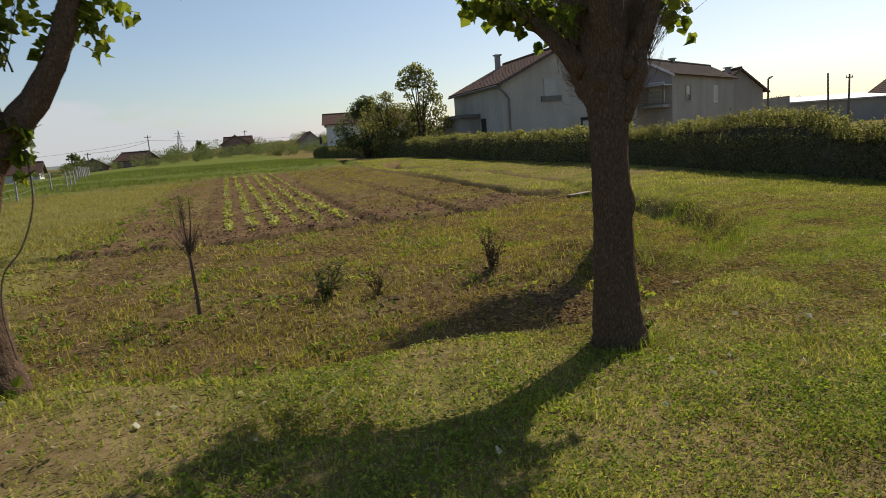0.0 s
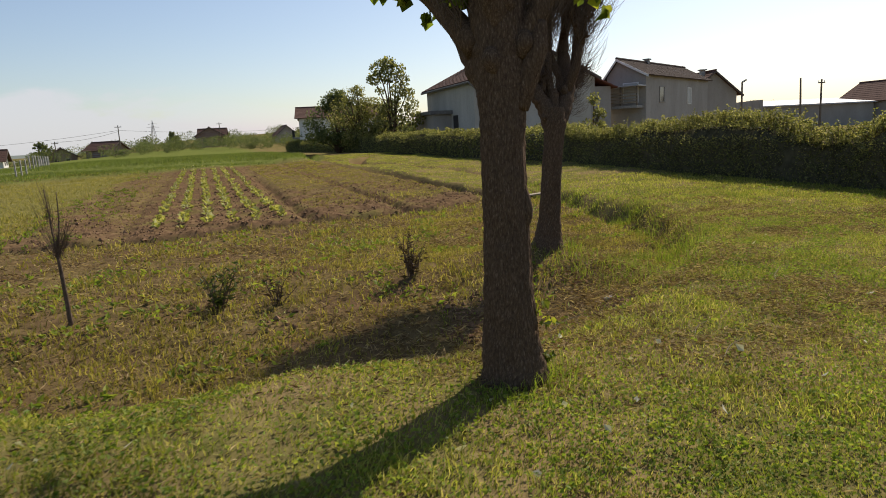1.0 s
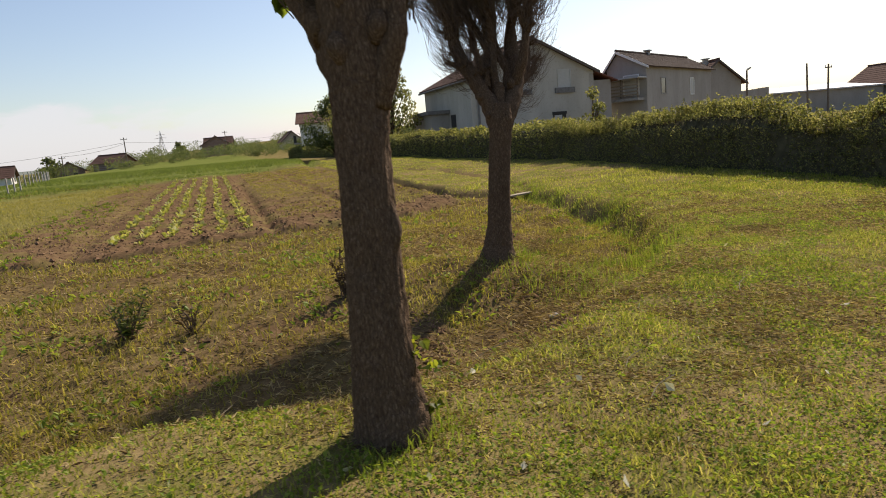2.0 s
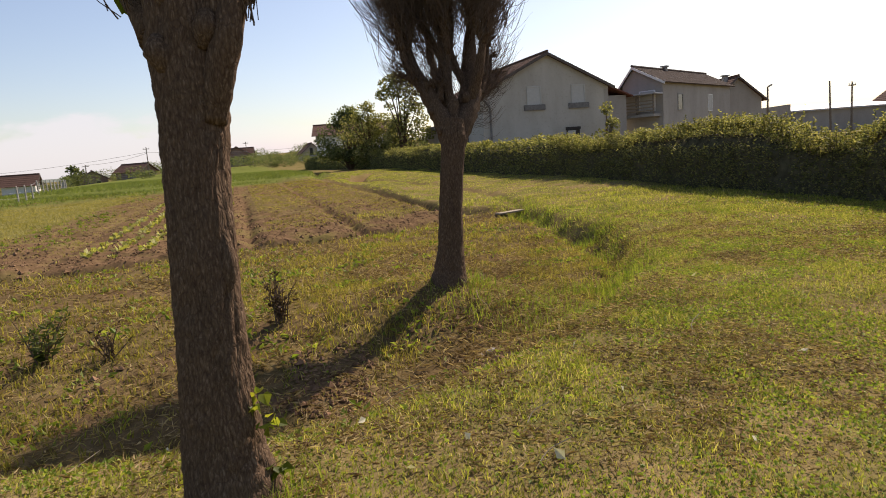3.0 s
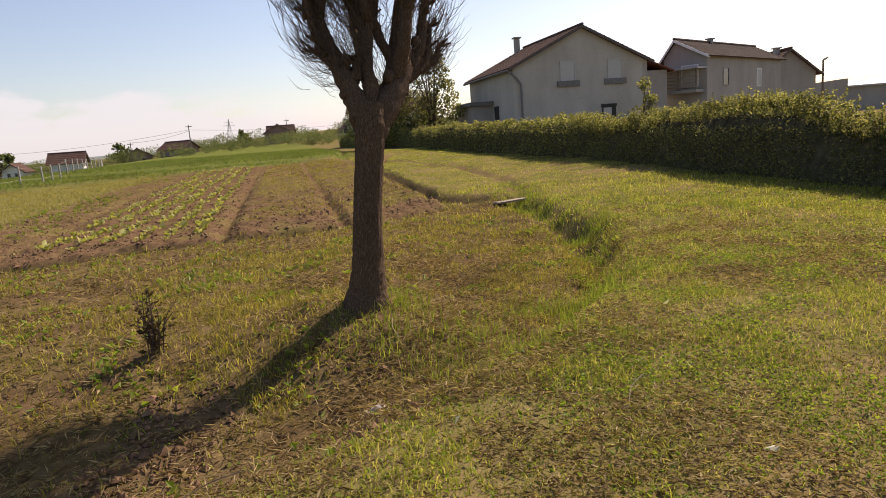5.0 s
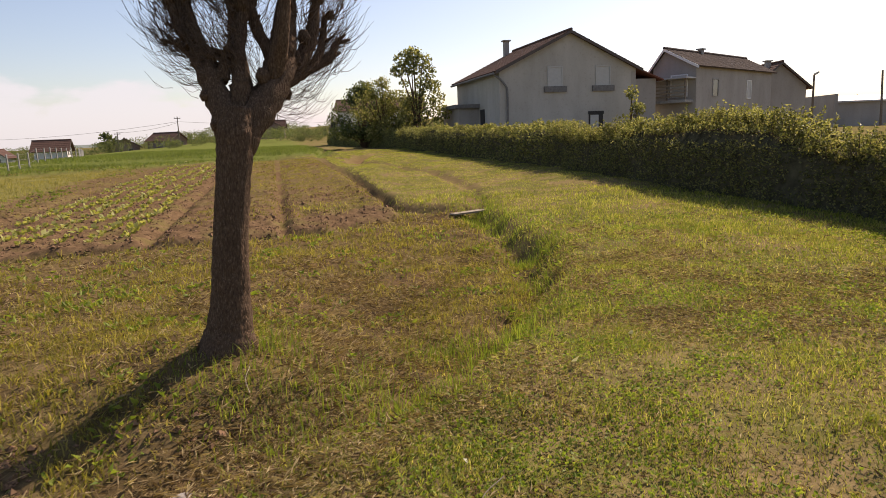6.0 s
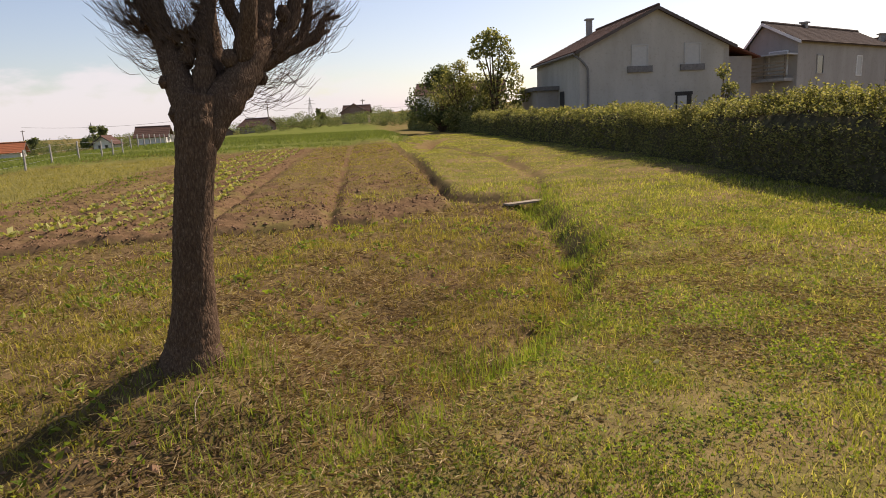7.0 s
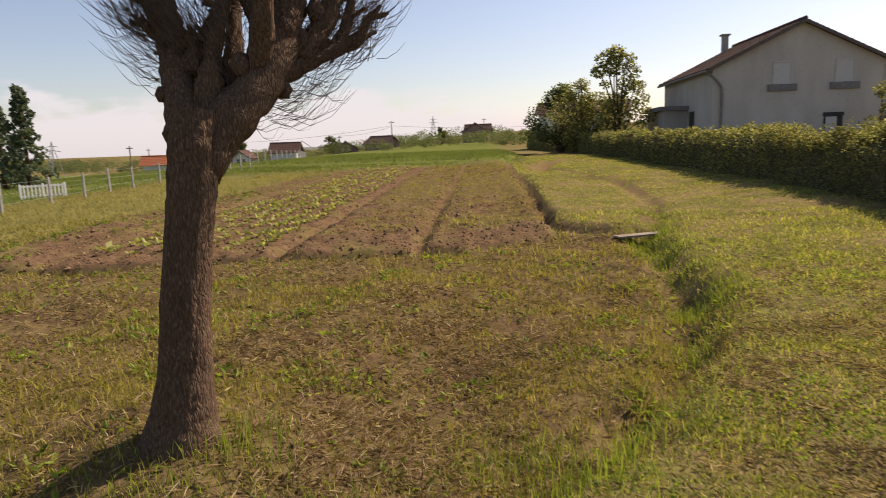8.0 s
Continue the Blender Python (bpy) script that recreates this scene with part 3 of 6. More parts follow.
def pollard_with_leaves():
    """The near tree: straight trunk that leans back a little, thick limbs, young leaves on top."""
    x, y = 1.296, 4.43
    tree = thing("pollarded_tree", pose(x, y, height(x, y)), "pollarded tree with thick bare trunk and young green leaves", "tree", "pollarded trees by the plot")

    def lean(p):
        return (p[0] + 0.028 * p[2] - 0.015, p[1] + 0.042 * min(p[2], 2.2) ** 2 + 0.17 * max(0.0, p[2] - 2.2), p[2])

    def limb(points, radii, seed, sides=14, steps=5, name="limb"):
        limb_part(tree, [lean(p) for p in points], radii, seed, sides, steps, name)

    trunk_part(tree, [lean(p) for p in ((0.03, 0, -0.12), (0.02, 0, 0.05), (0.0, 0, 0.22), (-0.01, 0, 0.5), (-0.02, 0, 0.85), (-0.03, 0, 1.25), (-0.03, 0, 1.52), (-0.03, 0, 1.7), (-0.04, 0, 2.0), (-0.06, 0, 2.5), (-0.08, 0.02, 3.0), (-0.1, 0.05, 3.5))],
               [0.225, 0.186, 0.158, 0.136, 0.123, 0.118, 0.126, 0.142, 0.16, 0.165, 0.12, 0.05], 3, 14, 96, 0.06, 0.008)
    limb([(-0.03, 0.02, 1.5), (-0.11, 0.07, 1.74), (-0.19, 0.13, 1.92), (-0.31, 0.22, 2.11), (-0.46, 0.32, 2.28), (-0.62, 0.4, 2.42), (-0.78, 0.46, 2.62)], [0.085, 0.105, 0.088, 0.06, 0.042, 0.03, 0.018], 4)
    limb([(0.03, 0, 1.62), (0.11, -0.05, 1.88), (0.2, -0.12, 2.1), (0.28, -0.16, 2.35), (0.4, -0.14, 2.7), (0.46, -0.1, 3.0)], [0.08, 0.085, 0.06, 0.045, 0.035, 0.02], 5)
    limb([(0.05, -0.04, 1.52), (0.1, -0.08, 1.68), (0.15, -0.11, 1.83), (0.17, -0.12, 1.97)], [0.06, 0.06, 0.055, 0.035], 6, name="stub")
    for k, (bx, by, bz, br) in enumerate(((-0.14, -0.05, 1.84, 0.055), (-0.1, -0.13, 1.78, 0.055), (0.08, -0.13, 1.86, 0.055), (-0.19, 0.09, 1.98, 0.05), (0.12, -0.08, 1.72, 0.04), (-0.02, -0.15, 2.08, 0.055), (0.15, -0.11, 1.9, 0.04))):
        limb([(bx * 0.75, by * 0.75, bz - 0.07), (bx, by, bz), (bx * 1.02, by * 1.02, bz + 0.06)], [br * 0.7, br, br * 0.45], 60 + k, 10, 3, "burr")
    limb([(-0.15, 0.0, 1.85), (-0.4, 0.25, 2.2), (-0.65, 0.5, 2.42), (-0.9, 0.45, 2.65)], [0.08, 0.06, 0.045, 0.02], 9)
    limb([(-0.04, 0.05, 1.8), (-0.02, 0.28, 2.2), (0.05, 0.5, 2.7), (0.08, 0.6, 3.1)], [0.09, 0.08, 0.05, 0.02], 8)
    limb([(-0.04, -0.05, 1.9), (-0.15, -0.3, 2.4), (-0.2, -0.5, 2.9)], [0.08, 0.06, 0.025], 10)
    limb([(0.06, -0.04, 0.84), (0.085, -0.05, 0.97), (0.065, -0.04, 1.12)], [0.03, 0.038, 0.02], 12, name="burr")
    rnd = random.Random(31)
    tw = Build()
    for o, d, n, L in (((0.21, -0.07, 1.95), (0.15, 0, 1), 40, 0.34), ((-0.25, -0.04, 1.98), (-0.4, 0, 0.9), 14, 0.3), ((-0.68, 0, 2.38), (-0.7, 0, 0.6), 14, 0.4), ((-0.45, 0, 2.2), (-0.6, -0.2, 0.4), 10, 0.3),
                       ((0.45, 0.1, 2.7), (0.5, 0, 0.8), 14, 0.5), ((-0.1, 0.05, 3.4), (0, 0, 1), 18, 0.6), ((0.08, 0.6, 3.1), (0, 0.5, 0.8), 12, 0.5), ((0.2, 0, 2.0), (0.2, -0.3, 0.9), 18, 0.3), ((0.26, 0.02, 2.15), (0.9, 0, 0.3), 8, 0.4)):
        twig_fan(tw, lean(o), d, 0.3, n, L, 0.0032, rnd)
    tagged(part("twig_mass", tw, TWIG, tree), kind="stuff")
    blobs = [(-0.62, 0.0, 2.36, 0.14, 46), (-0.78, 0.02, 2.4, 0.09, 22), (-0.45, -0.02, 2.36, 0.14, 60), (-0.3, -0.06, 2.26, 0.13, 60), (-0.2, 0.0, 2.5, 0.16, 50), (-0.62, 0.25, 2.85, 0.35, 90), (-0.77, 0.55, 2.5, 0.24, 70), (-0.95, 0.35, 2.7, 0.2, 45), (-0.5, 0.6, 2.75, 0.2, 40),
             (-0.55, -0.1, 2.22, 0.05, 8), (-0.42, 0, 2.1, 0.04, 8), (0.42, 0.05, 2.3, 0.14, 44), (0.46, 0.0, 2.16, 0.09, 16), (0.58, 0.02, 2.06, 0.05, 4), (0.5, 0.05, 2.6, 0.2, 80), (0.35, 0.3, 3.0, 0.4, 160), (-0.1, 0.1, 3.4, 0.5, 220), (-0.2, -0.5, 3.0, 0.3, 90),
             (0.1, 0.65, 3.1, 0.35, 120), (-0.25, -0.02, 2.2, 0.13, 36), (0.05, -0.1, 2.5, 0.12, 30)]
    crown_leaves(tree, [(*lean((b[0], b[1] + (0.32 if b[0] < -0.28 and b[1] < 0.2 else 0.0), b[2])), b[3], b[4]) for b in blobs], 0.095)
    crown_leaves(tree, [(0.17, -0.02, 0.43, 0.05, 10), (0.19, -0.03, 0.34, 0.05, 9), (0.2, 0.0, 0.12, 0.04, 6)], 0.055, "sucker_leaves")


def bare_pollard():
    """The far tree: forked stump of a crown, knobs full of thin shoots."""
    x, y = 2.28, 8.02
    tree = thing("pollarded_tree", pose(x, y, height(x, y)), "pollarded tree with dark forked limbs and bare brushy twigs", "tree", "pollarded trees by the plot")

    def fan(p):
        """From the plane in which the crown spreads: along it, height, depth behind it."""
        return Vector((0.843 * p[0] - 0.539 * p[2], 0.539 * p[0] + 0.843 * p[2], p[1]))

    trunk_part(tree, [(-0.09, -0.03, -0.2), (-0.058, -0.02, -0.05), (-0.035, -0.01, 0.12), (-0.01, 0.005, 0.35), (0.015, 0.025, 0.7), (0.057, 0.065, 1.1), (0.085, 0.095, 1.36), (0.1, 0.115, 1.52)],
               [0.27, 0.2, 0.145, 0.116, 0.105, 0.103, 0.115, 0.09], 17, 14, 80, 0.08, 0.006)
    limbs = [
        ([(0.1, 1.26, 0.05), (0.085, 1.46, 0.11), (0.055, 1.64, 0.2), (0.03, 1.79, 0.29), (0.0, 1.93, 0.38), (-0.03, 2.1, 0.46), (-0.05, 2.4, 0.52)], [0.095, 0.092, 0.08, 0.073, 0.066, 0.055, 0.03]),
        ([(0.09, 1.7, 0.2), (0.16, 1.83, 0.26), (0.23, 1.97, 0.32), (0.28, 2.13, 0.37), (0.31, 2.45, 0.42)], [0.05, 0.043, 0.04, 0.036, 0.02]),
        ([(0.15, 1.42, 0.09), (0.19, 1.6, 0.12), (0.2, 1.68, 0.13), (0.205, 1.74, 0.13)], [0.06, 0.066, 0.06, 0.03]),
        ([(0.2, 1.62, 0.15), (0.22, 1.84, 0.21), (0.26, 2.0, 0.26), (0.3, 2.16, 0.3), (0.34, 2.5, 0.34)], [0.045, 0.043, 0.039, 0.035, 0.02]),
        ([(0.12, 1.24, 0.05), (0.27, 1.47, 0.1), (0.41, 1.64, 0.17), (0.5, 1.81, 0.24), (0.555, 1.97, 0.31), (0.6, 2.16, 0.36), (0.66, 2.5, 0.38)], [0.1, 0.11, 0.112, 0.105, 0.09, 0.07, 0.03]),
        ([(0.48, 1.78, 0.22), (0.43, 1.92, 0.28), (0.38, 2.06, 0.32), (0.355, 2.2, 0.34), (0.34, 2.5, 0.38)], [0.055, 0.043, 0.039, 0.035, 0.02]),
        ([(0.42, 1.66, 0.18), (0.56, 1.72, 0.25), (0.68, 1.78, 0.3), (0.8, 1.83, 0.35), (0.91, 1.88, 0.38), (0.96, 1.98, 0.4)], [0.075, 0.06, 0.05, 0.04, 0.034, 0.02]),
        ([(0.6, 1.76, 0.26), (0.7, 1.9, 0.32), (0.78, 2.05, 0.36), (0.84, 2.3, 0.38)], [0.055, 0.055, 0.048, 0.025]),
        ([(0.78, 1.82, 0.34), (0.86, 1.97, 0.4), (0.9, 2.15, 0.42)], [0.034, 0.03, 0.02]),
        ([(0.03, 1.8, 0.3), (-0.05, 1.9, 0.37), (-0.12, 1.95, 0.42)], [0.045, 0.036, 0.022]),
        ([(0.0, 1.92, 0.36), (-0.09, 2.05, 0.42), (-0.13, 2.25, 0.45)], [0.045, 0.04, 0.025]),
        ([(0.25, 1.5, 0.16), (0.28, 1.8, 0.42), (0.3, 2.15, 0.6)], [0.06, 0.05, 0.03]),
        ([(0.42, 1.7, 0.15), (0.46, 1.94, 0.04), (0.5, 2.25, -0.02)], [0.06, 0.05, 0.03]),
        ([(0.13, 1.7, 0.2), (0.125, 1.8, 0.2), (0.13, 1.87, 0.2)], [0.03, 0.026, 0.018]),
    ]
    for k, (p, r) in enumerate(limbs):
        limb_part(tree, [fan(q) for q in p], r, 20 + k, 14, 5, rough=0.34)
    for k, (p, r) in enumerate((((0.02, 1.42, 0.08), 0.045), ((-0.02, 1.6, 0.16), 0.035), ((0.34, 1.72, 0.1), 0.05), ((0.52, 1.62, 0.22), 0.045), ((0.62, 1.86, 0.28), 0.05), ((0.06, 1.86, 0.24), 0.045), ((0.55, 1.9, 0.2), 0.05), ((0.7, 2.0, 0.3), 0.05))):
        limb_part(tree, [fan((p[0], p[1] - r, p[2])), fan(p), fan((p[0], p[1] + r, p[2]))], [r * 0.6, r, r * 0.5], 70 + k, 10, 3, "burr")
    # upper forks, above the old cuts
    upper = []
    for k, (s0, h0, d0, s1, h1, d1) in enumerate(((-0.05, 2.35, 0.52, -0.14, 2.8, 0.56), (-0.04, 2.2, 0.48, 0.06, 2.75, 0.5), (0.31, 2.4, 0.42, 0.26, 2.9, 0.46), (0.34, 2.45, 0.34, 0.4, 2.95, 0.34), (0.66, 2.45, 0.38, 0.6, 2.95, 0.42), (0.62, 2.3, 0.36, 0.74, 2.85, 0.3),
                                                   (0.84, 2.25, 0.38, 0.9, 2.7, 0.4), (0.3, 2.1, 0.6, 0.26, 2.75, 0.7), (0.5, 2.2, -0.02, 0.52, 2.7, -0.06), (-0.13, 2.2, 0.45, -0.2, 2.6, 0.46), (0.3, 2.15, 0.3, 0.15, 2.75, 0.24), (0.36, 2.2, 0.36, 0.48, 2.8, 0.5), (0.28, 2.1, 0.37, 0.12, 2.6, 0.6), (0.5, 2.25, 0.0, 0.3, 2.7, 0.05))):
        a, b = (s0, h0, d0), (s1, h1, d1)
        mid = tuple((u + w) / 2 + (0.02 if i == 0 else 0.0) for i, (u, w) in enumerate(zip(a, b)))
        limb_part(tree, [fan(a), fan(mid), fan(b)], [0.042, 0.036, 0.018], 50 + k, 10, 5, rough=0.34)
        upper += [mid, b]
    rnd = random.Random(77)
    tw, st = Build(), Build()
    centre = Vector(fan((0.34, 1.75, 0.22)))
    nodes = [(q, 28, 0.22) for p, _ in limbs[:12] for q in p if q[1] > 1.74] + [(q, 150, 0.36) for q in upper] + [(p[-1], 44, 0.23) for p, _ in limbs if p[-1][1] > 1.8]
    for q, count, length in nodes:
        o = fan(q)
        out = o - centre
        out = Vector((out.x, out.y, 0)).normalized() if out.length > 0.05 else Vector((0, 0, 0))
        spread = 0.62 if q[1] < 2.2 else 0.5
        for turn in (-0.5, 0.5):
            w = Vector((out.x - turn * out.y, out.y + turn * out.x, 0.75 if q[1] < 2.2 else 1.5))
            twig_fan(tw, o, w, spread, count // 2, length, 0.0021 if q[1] < 2.2 else 0.003, rnd, 0.55, 0.05 if q[1] < 2.2 else 0.09)
        for _ in range(3):
            w = (out + Vector((rnd.gauss(0, 0.6), rnd.gauss(0, 0.6), rnd.uniform(0.1, 0.9)))).normalized()
            st.tube([o, o + w * rnd.uniform(0.07, 0.12)], [0.015, 0.009], 6)
    # long shoots that droop out of the crown's underside and turn up again
    for q, aim, count, length in (((0.5, 1.58, 0.22), (0.8, 0, -0.25), 46, 0.3), ((0.42, 1.52, 0.18), (0.7, 0.2, -0.4), 26, 0.26), ((0.64, 1.72, 0.28), (0.7, 0, -0.3), 30, 0.26), ((-0.01, 1.78, 0.34), (-0.8, 0, -0.2), 40, 0.26), ((-0.08, 1.9, 0.42), (-0.9, 0, 0.0), 36, 0.24),
                                  ((0.36, 1.6, 0.16), (-0.5, 0, 0.7), 34, 0.26), ((0.3, 1.52, 0.14), (-0.4, 0, 0.9), 20, 0.24), ((0.03, 1.62, 0.2), (-0.7, 0, 0.1), 14, 0.2), ((0.86, 1.84, 0.36), (0.8, 0, 0.3), 36, 0.22)):
        d = fan((aim[0], aim[2], aim[1]))
        twig_fan(tw, fan(q), d, 0.34, count, length, 0.0019, rnd, 0.75, 0.05)
    tagged(part("twig_mass", tw, TWIG, tree, "bare thin brown shoots"), kind="stuff")
    tagged(part("stub_mass", st, BARK, tree), kind="stuff")


def edge_tree():
    x, y = -2.93, 4.24
    tree = thing("pollarded_tree", pose(x, y, height(x, y), 0, 0, 35), "pollarded tree with forked trunk and fresh yellow-green leaves", "tree", "pollarded trees by the plot")
    trunk_part(tree, [(0.03, 0, -0.12), (0.02, 0, 0.05), (0.0, 0, 0.3), (0.0, 0, 0.8), (0.1, 0, 1.3), (0.18, 0, 1.7), (0.14, 0, 2.0), (0.12, 0, 2.5), (0.12, 0, 3.1)],
               [0.23, 0.2, 0.17, 0.15, 0.145, 0.16, 0.14, 0.09, 0.04], 41, 12, 80, 0.08, 0.007)
    limb_part(tree, [(0.18, 0, 1.45), (0.4, -0.02, 1.74), (0.59, -0.05, 2.0), (0.73, -0.08, 2.3), (0.83, -0.1, 2.62), (0.92, -0.1, 3.0)], [0.1, 0.1, 0.085, 0.075, 0.065, 0.03], 43)
    limb_part(tree, [(-0.1, 0.05, 1.8), (-0.3, 0.2, 2.2), (-0.4, 0.35, 2.8)], [0.08, 0.07, 0.03], 44)
    rnd = random.Random(5)
    tw = Build()
    for o, d, n, L in (((0.36, 0, 2.1), (-0.2, 0, 1), 8, 0.4), ((0.58, 0.04, 2.62), (0.8, 0, 0.1), 14, 0.55), ((0.66, 0.05, 2.9), (0.5, 0, 0.8), 12, 0.5), ((0.24, 0, 1.75), (0.9, 0, -0.1), 6, 0.25)):
        twig_fan(tw, o, d, 0.35, n, L, 0.006, rnd)
    vine = lerp_path([(0.4, -0.1, 1.75), (0.42, -0.12, 1.45), (0.4, -0.15, 1.2), (0.3, -0.17, 0.95), (0.18, -0.2, 0.8), (0.14, -0.2, 0.55), (0.17, -0.22, 0.25)], 4)
    tw.tube(vine, [0.006] * len(vine), 5)
    tagged(part("twig_mass", tw, TWIG, tree), kind="stuff")
    crown_leaves(tree, [(0.34, 0.1, 2.3, 0.14, 34), (0.5, 0.15, 2.48, 0.18, 46), (0.9, 0.0, 2.62, 0.2, 90), (0.72, 0.0, 2.34, 0.14, 30), (0.92, 0.02, 2.42, 0.1, 22), (1.0, 0.0, 2.68, 0.14, 44), (1.56, 0.0, 2.72, 0.09, 14), (1.15, 0.0, 2.5, 0.1, 20), (0.95, -0.05, 2.25, 0.1, 18), (0.84, 0.0, 2.47, 0.14, 34), (0.6, 0.05, 2.75, 0.2, 60),
                        (0.26, 0.05, 2.15, 0.1, 26), (0.62, -0.02, 2.2, 0.07, 14), (0.45, 0.3, 3.0, 0.5, 260), (1.05, 0.2, 3.0, 0.4, 150), (-0.2, 0.3, 3.0, 0.5, 200), (0.4, -0.05, 1.72, 0.1, 36), (0.4, -0.1, 1.56, 0.07, 20), (0.39, -0.1, 1.42, 0.05, 10),
                        (0.17, 0.0, 2.1, 0.08, 10), (0.1, -0.2, 0.05, 0.1, 12)], 0.09)


# ---- hedge along the lawn ----


def along_line(points, s):
    """Places and unit directions at s metres along a polyline (arrays)."""
    p = np.array(points, float)
    seg = np.diff(p, axis=0)
    ll = np.hypot(seg[:, 0], seg[:, 1])
    start = np.concatenate([[0], np.cumsum(ll)])
    i = np.clip(np.searchsorted(start, s, side="right") - 1, 0, len(ll) - 1)
    t = (s - start[i]) / ll[i]
    return p[i, 0] + seg[i, 0] * t, p[i, 1] + seg[i, 1] * t, seg[i, 0] / ll[i], seg[i, 1] / ll[i]


def hedge(name, s0, s1, top, half, leaf, count, sprigs, label, seed, wild):
    """A hedge from s0 to s1 metres along its line: core coloured dark for the shade inside, leaf cover, shoots above.
    """
    g = np.random.default_rng(seed)
    ob = thing(name, Matrix.Identity(4), label, "hedge")

    def bulge(s, z):
        return wild * (0.55 * vnoise(s * 0.55, z * 1.1, seed) + 0.3 * vnoise(s * 1.9, z * 2.3, seed + 1))

    ss = np.arange(s0, s1 + 0.01, 0.4)
    prof = np.array([(-half, -0.1), (-half * 1.02, 0.7), (-half * 0.95, top * 0.8), (-half * 0.6, top - 0.12), (0.0, top - 0.07), (half * 0.6, top - 0.12), (half, top * 0.75), (half, -0.1)])
    k = len(prof)
    px, py, dx, dy = (np.repeat(q, k) for q in along_line(HEDGE_LINE, ss))
    s_all = np.repeat(ss, k)
    o, z = np.tile(prof[:, 0], len(ss)), np.tile(prof[:, 1], len(ss))
    b = bulge(s_all, z)
    o, z = (o + np.sign(o) * b * 0.5) * 0.93, z + np.where(z > 1, b * 0.7 - 0.05, 0)
    verts = np.stack([px + dy * o, py - dx * o, land(px, py)[0] + z], 1)
    core = Build()
    faces = [(i * k + j, i * k + j + 1, (i + 1) * k + j + 1, (i + 1) * k + j) for i in range(len(ss) - 1) for j in range(k - 1)]
    core.add(verts, faces + [tuple(range(k)), tuple(reversed(range((len(ss) - 1) * k, len(ss) * k)))])
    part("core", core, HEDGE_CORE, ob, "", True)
    # leaf cover on the lawn side and the top
    s = s0 + (s1 - s0) * g.uniform(0, 1, count)
    side = g.uniform(0, 1, count) < 0.56
    z = np.where(side, g.uniform(0.05, top, count), top - 0.1)
    o = np.where(side, -half, g.uniform(-half, half, count))
    keep = ~side | (vnoise(s * 2.2, z * 2.6, seed + 5) > -0.85)
    s, side, z, o = s[keep], side[keep], z[keep], o[keep]
    n = len(s)
    px, py, dx, dy = along_line(HEDGE_LINE, s)
    b = bulge(s, z)
    o = o + np.where(side, np.sign(o) * b * 0.5, 0) + g.normal(0, 0.05, n)
    z = z + np.where(z > 1, b * 0.7, 0) + np.where(side, g.normal(0, 0.04, n), np.abs(g.normal(0, 0.06, n)))
    cs = np.stack([px + dy * o, py - dx * o, land(px, py)[0] + z], 1)
    ds = np.where(side[:, None], np.stack([-dy, dx, np.full(n, 0.3)], 1), np.array([[0, 0, 1.0]])) * 0.6 + unit(n) * 0.8
    tagged(mesh_part("foliage", leaf_mesh("foliage", cs, ds, g.uniform(0.6, 1.3, n) * leaf, HEDGE_LEAF, 0.6), ob), kind="stuff")
    # shoots that stand out above the top
    s = g.uniform(s0, s1, sprigs)
    tall = np.clip(0.1 + wild * 0.5 * vnoise(s * 0.4, s * 0 + 0.5, seed + 9) + g.normal(0, 0.07, sprigs), 0.03, 1.0)
    px, py, dx, dy = along_line(HEDGE_LINE, s)
    o = g.uniform(-half, half * 0.8, sprigs)
    p = np.stack([px + dy * o, py - dx * o, land(px, py)[0] + top - 0.12 + bulge(s, s * 0 + top) * 0.7], 1)
    way = np.stack([g.normal(0, 0.25, sprigs), g.normal(0, 0.25, sprigs), np.ones(sprigs)], 1)
    tip = p + way / np.linalg.norm(way, axis=1, keepdims=True) * (tall + 0.15)[:, None]
    st = Build()
    for q, r in zip(p, tip):
        st.tube([q, tuple((q + r) / 2), r], [0.006, 0.005, 0.002], 3)
    tagged(part("shoot_mass", st, TWIG, ob), kind="stuff")
    steps = np.linspace(0.25, 1.0, 11 if leaf < 0.08 else 6)
    lc = (p[:, None, :] + (tip - p)[:, None, :] * np.repeat(steps, 2)[None, :, None]).reshape(-1, 3)
    ld = np.stack([g.normal(0, 1, len(lc)), g.normal(0, 1, len(lc)), g.normal(0.4, 0.5, len(lc))], 1)
    tagged(mesh_part("shoot_leaves", leaf_mesh("shoot_leaves", lc, ld, g.uniform(0.7, 1.3, len(lc)) * leaf * 1.15, SPRIG_LEAF, 0.55), ob, "sunlit yellow-green young leaves"), kind="stuff")
    return ob


# ---- houses ----


def slope_courses(build, a, b, c, d, courses, lip=0.028):
    """A roof slope as one stepped sheet of overlapping courses: a-b along the eave, d-c along the ridge."""
    a, b, c, d = (Vector(p) for p in (a, b, c, d))
    n = (b - a).cross(d - a).normalized()
    rows = [(0.0, -0.08)]
    for i in range(courses):
        rows += [(i / courses, lip), ((i + 1) / courses, 0.005)]
    rows.append((1.0, -0.08))
    verts = []
    for t, h in rows:
        verts += [a.lerp(d, t) + n * h, b.lerp(c, t) + n * h]
    k = len(rows)
    faces = [(2 * i, 2 * i + 1, 2 * i + 3, 2 * i + 2) for i in range(k - 1)] + [(2 * k - 2, 2 * k - 1, 1, 0)]
    faces += [tuple(range(0, 2 * k, 2)), tuple(reversed(range(1, 2 * k, 2)))]
    build.add(verts, faces)


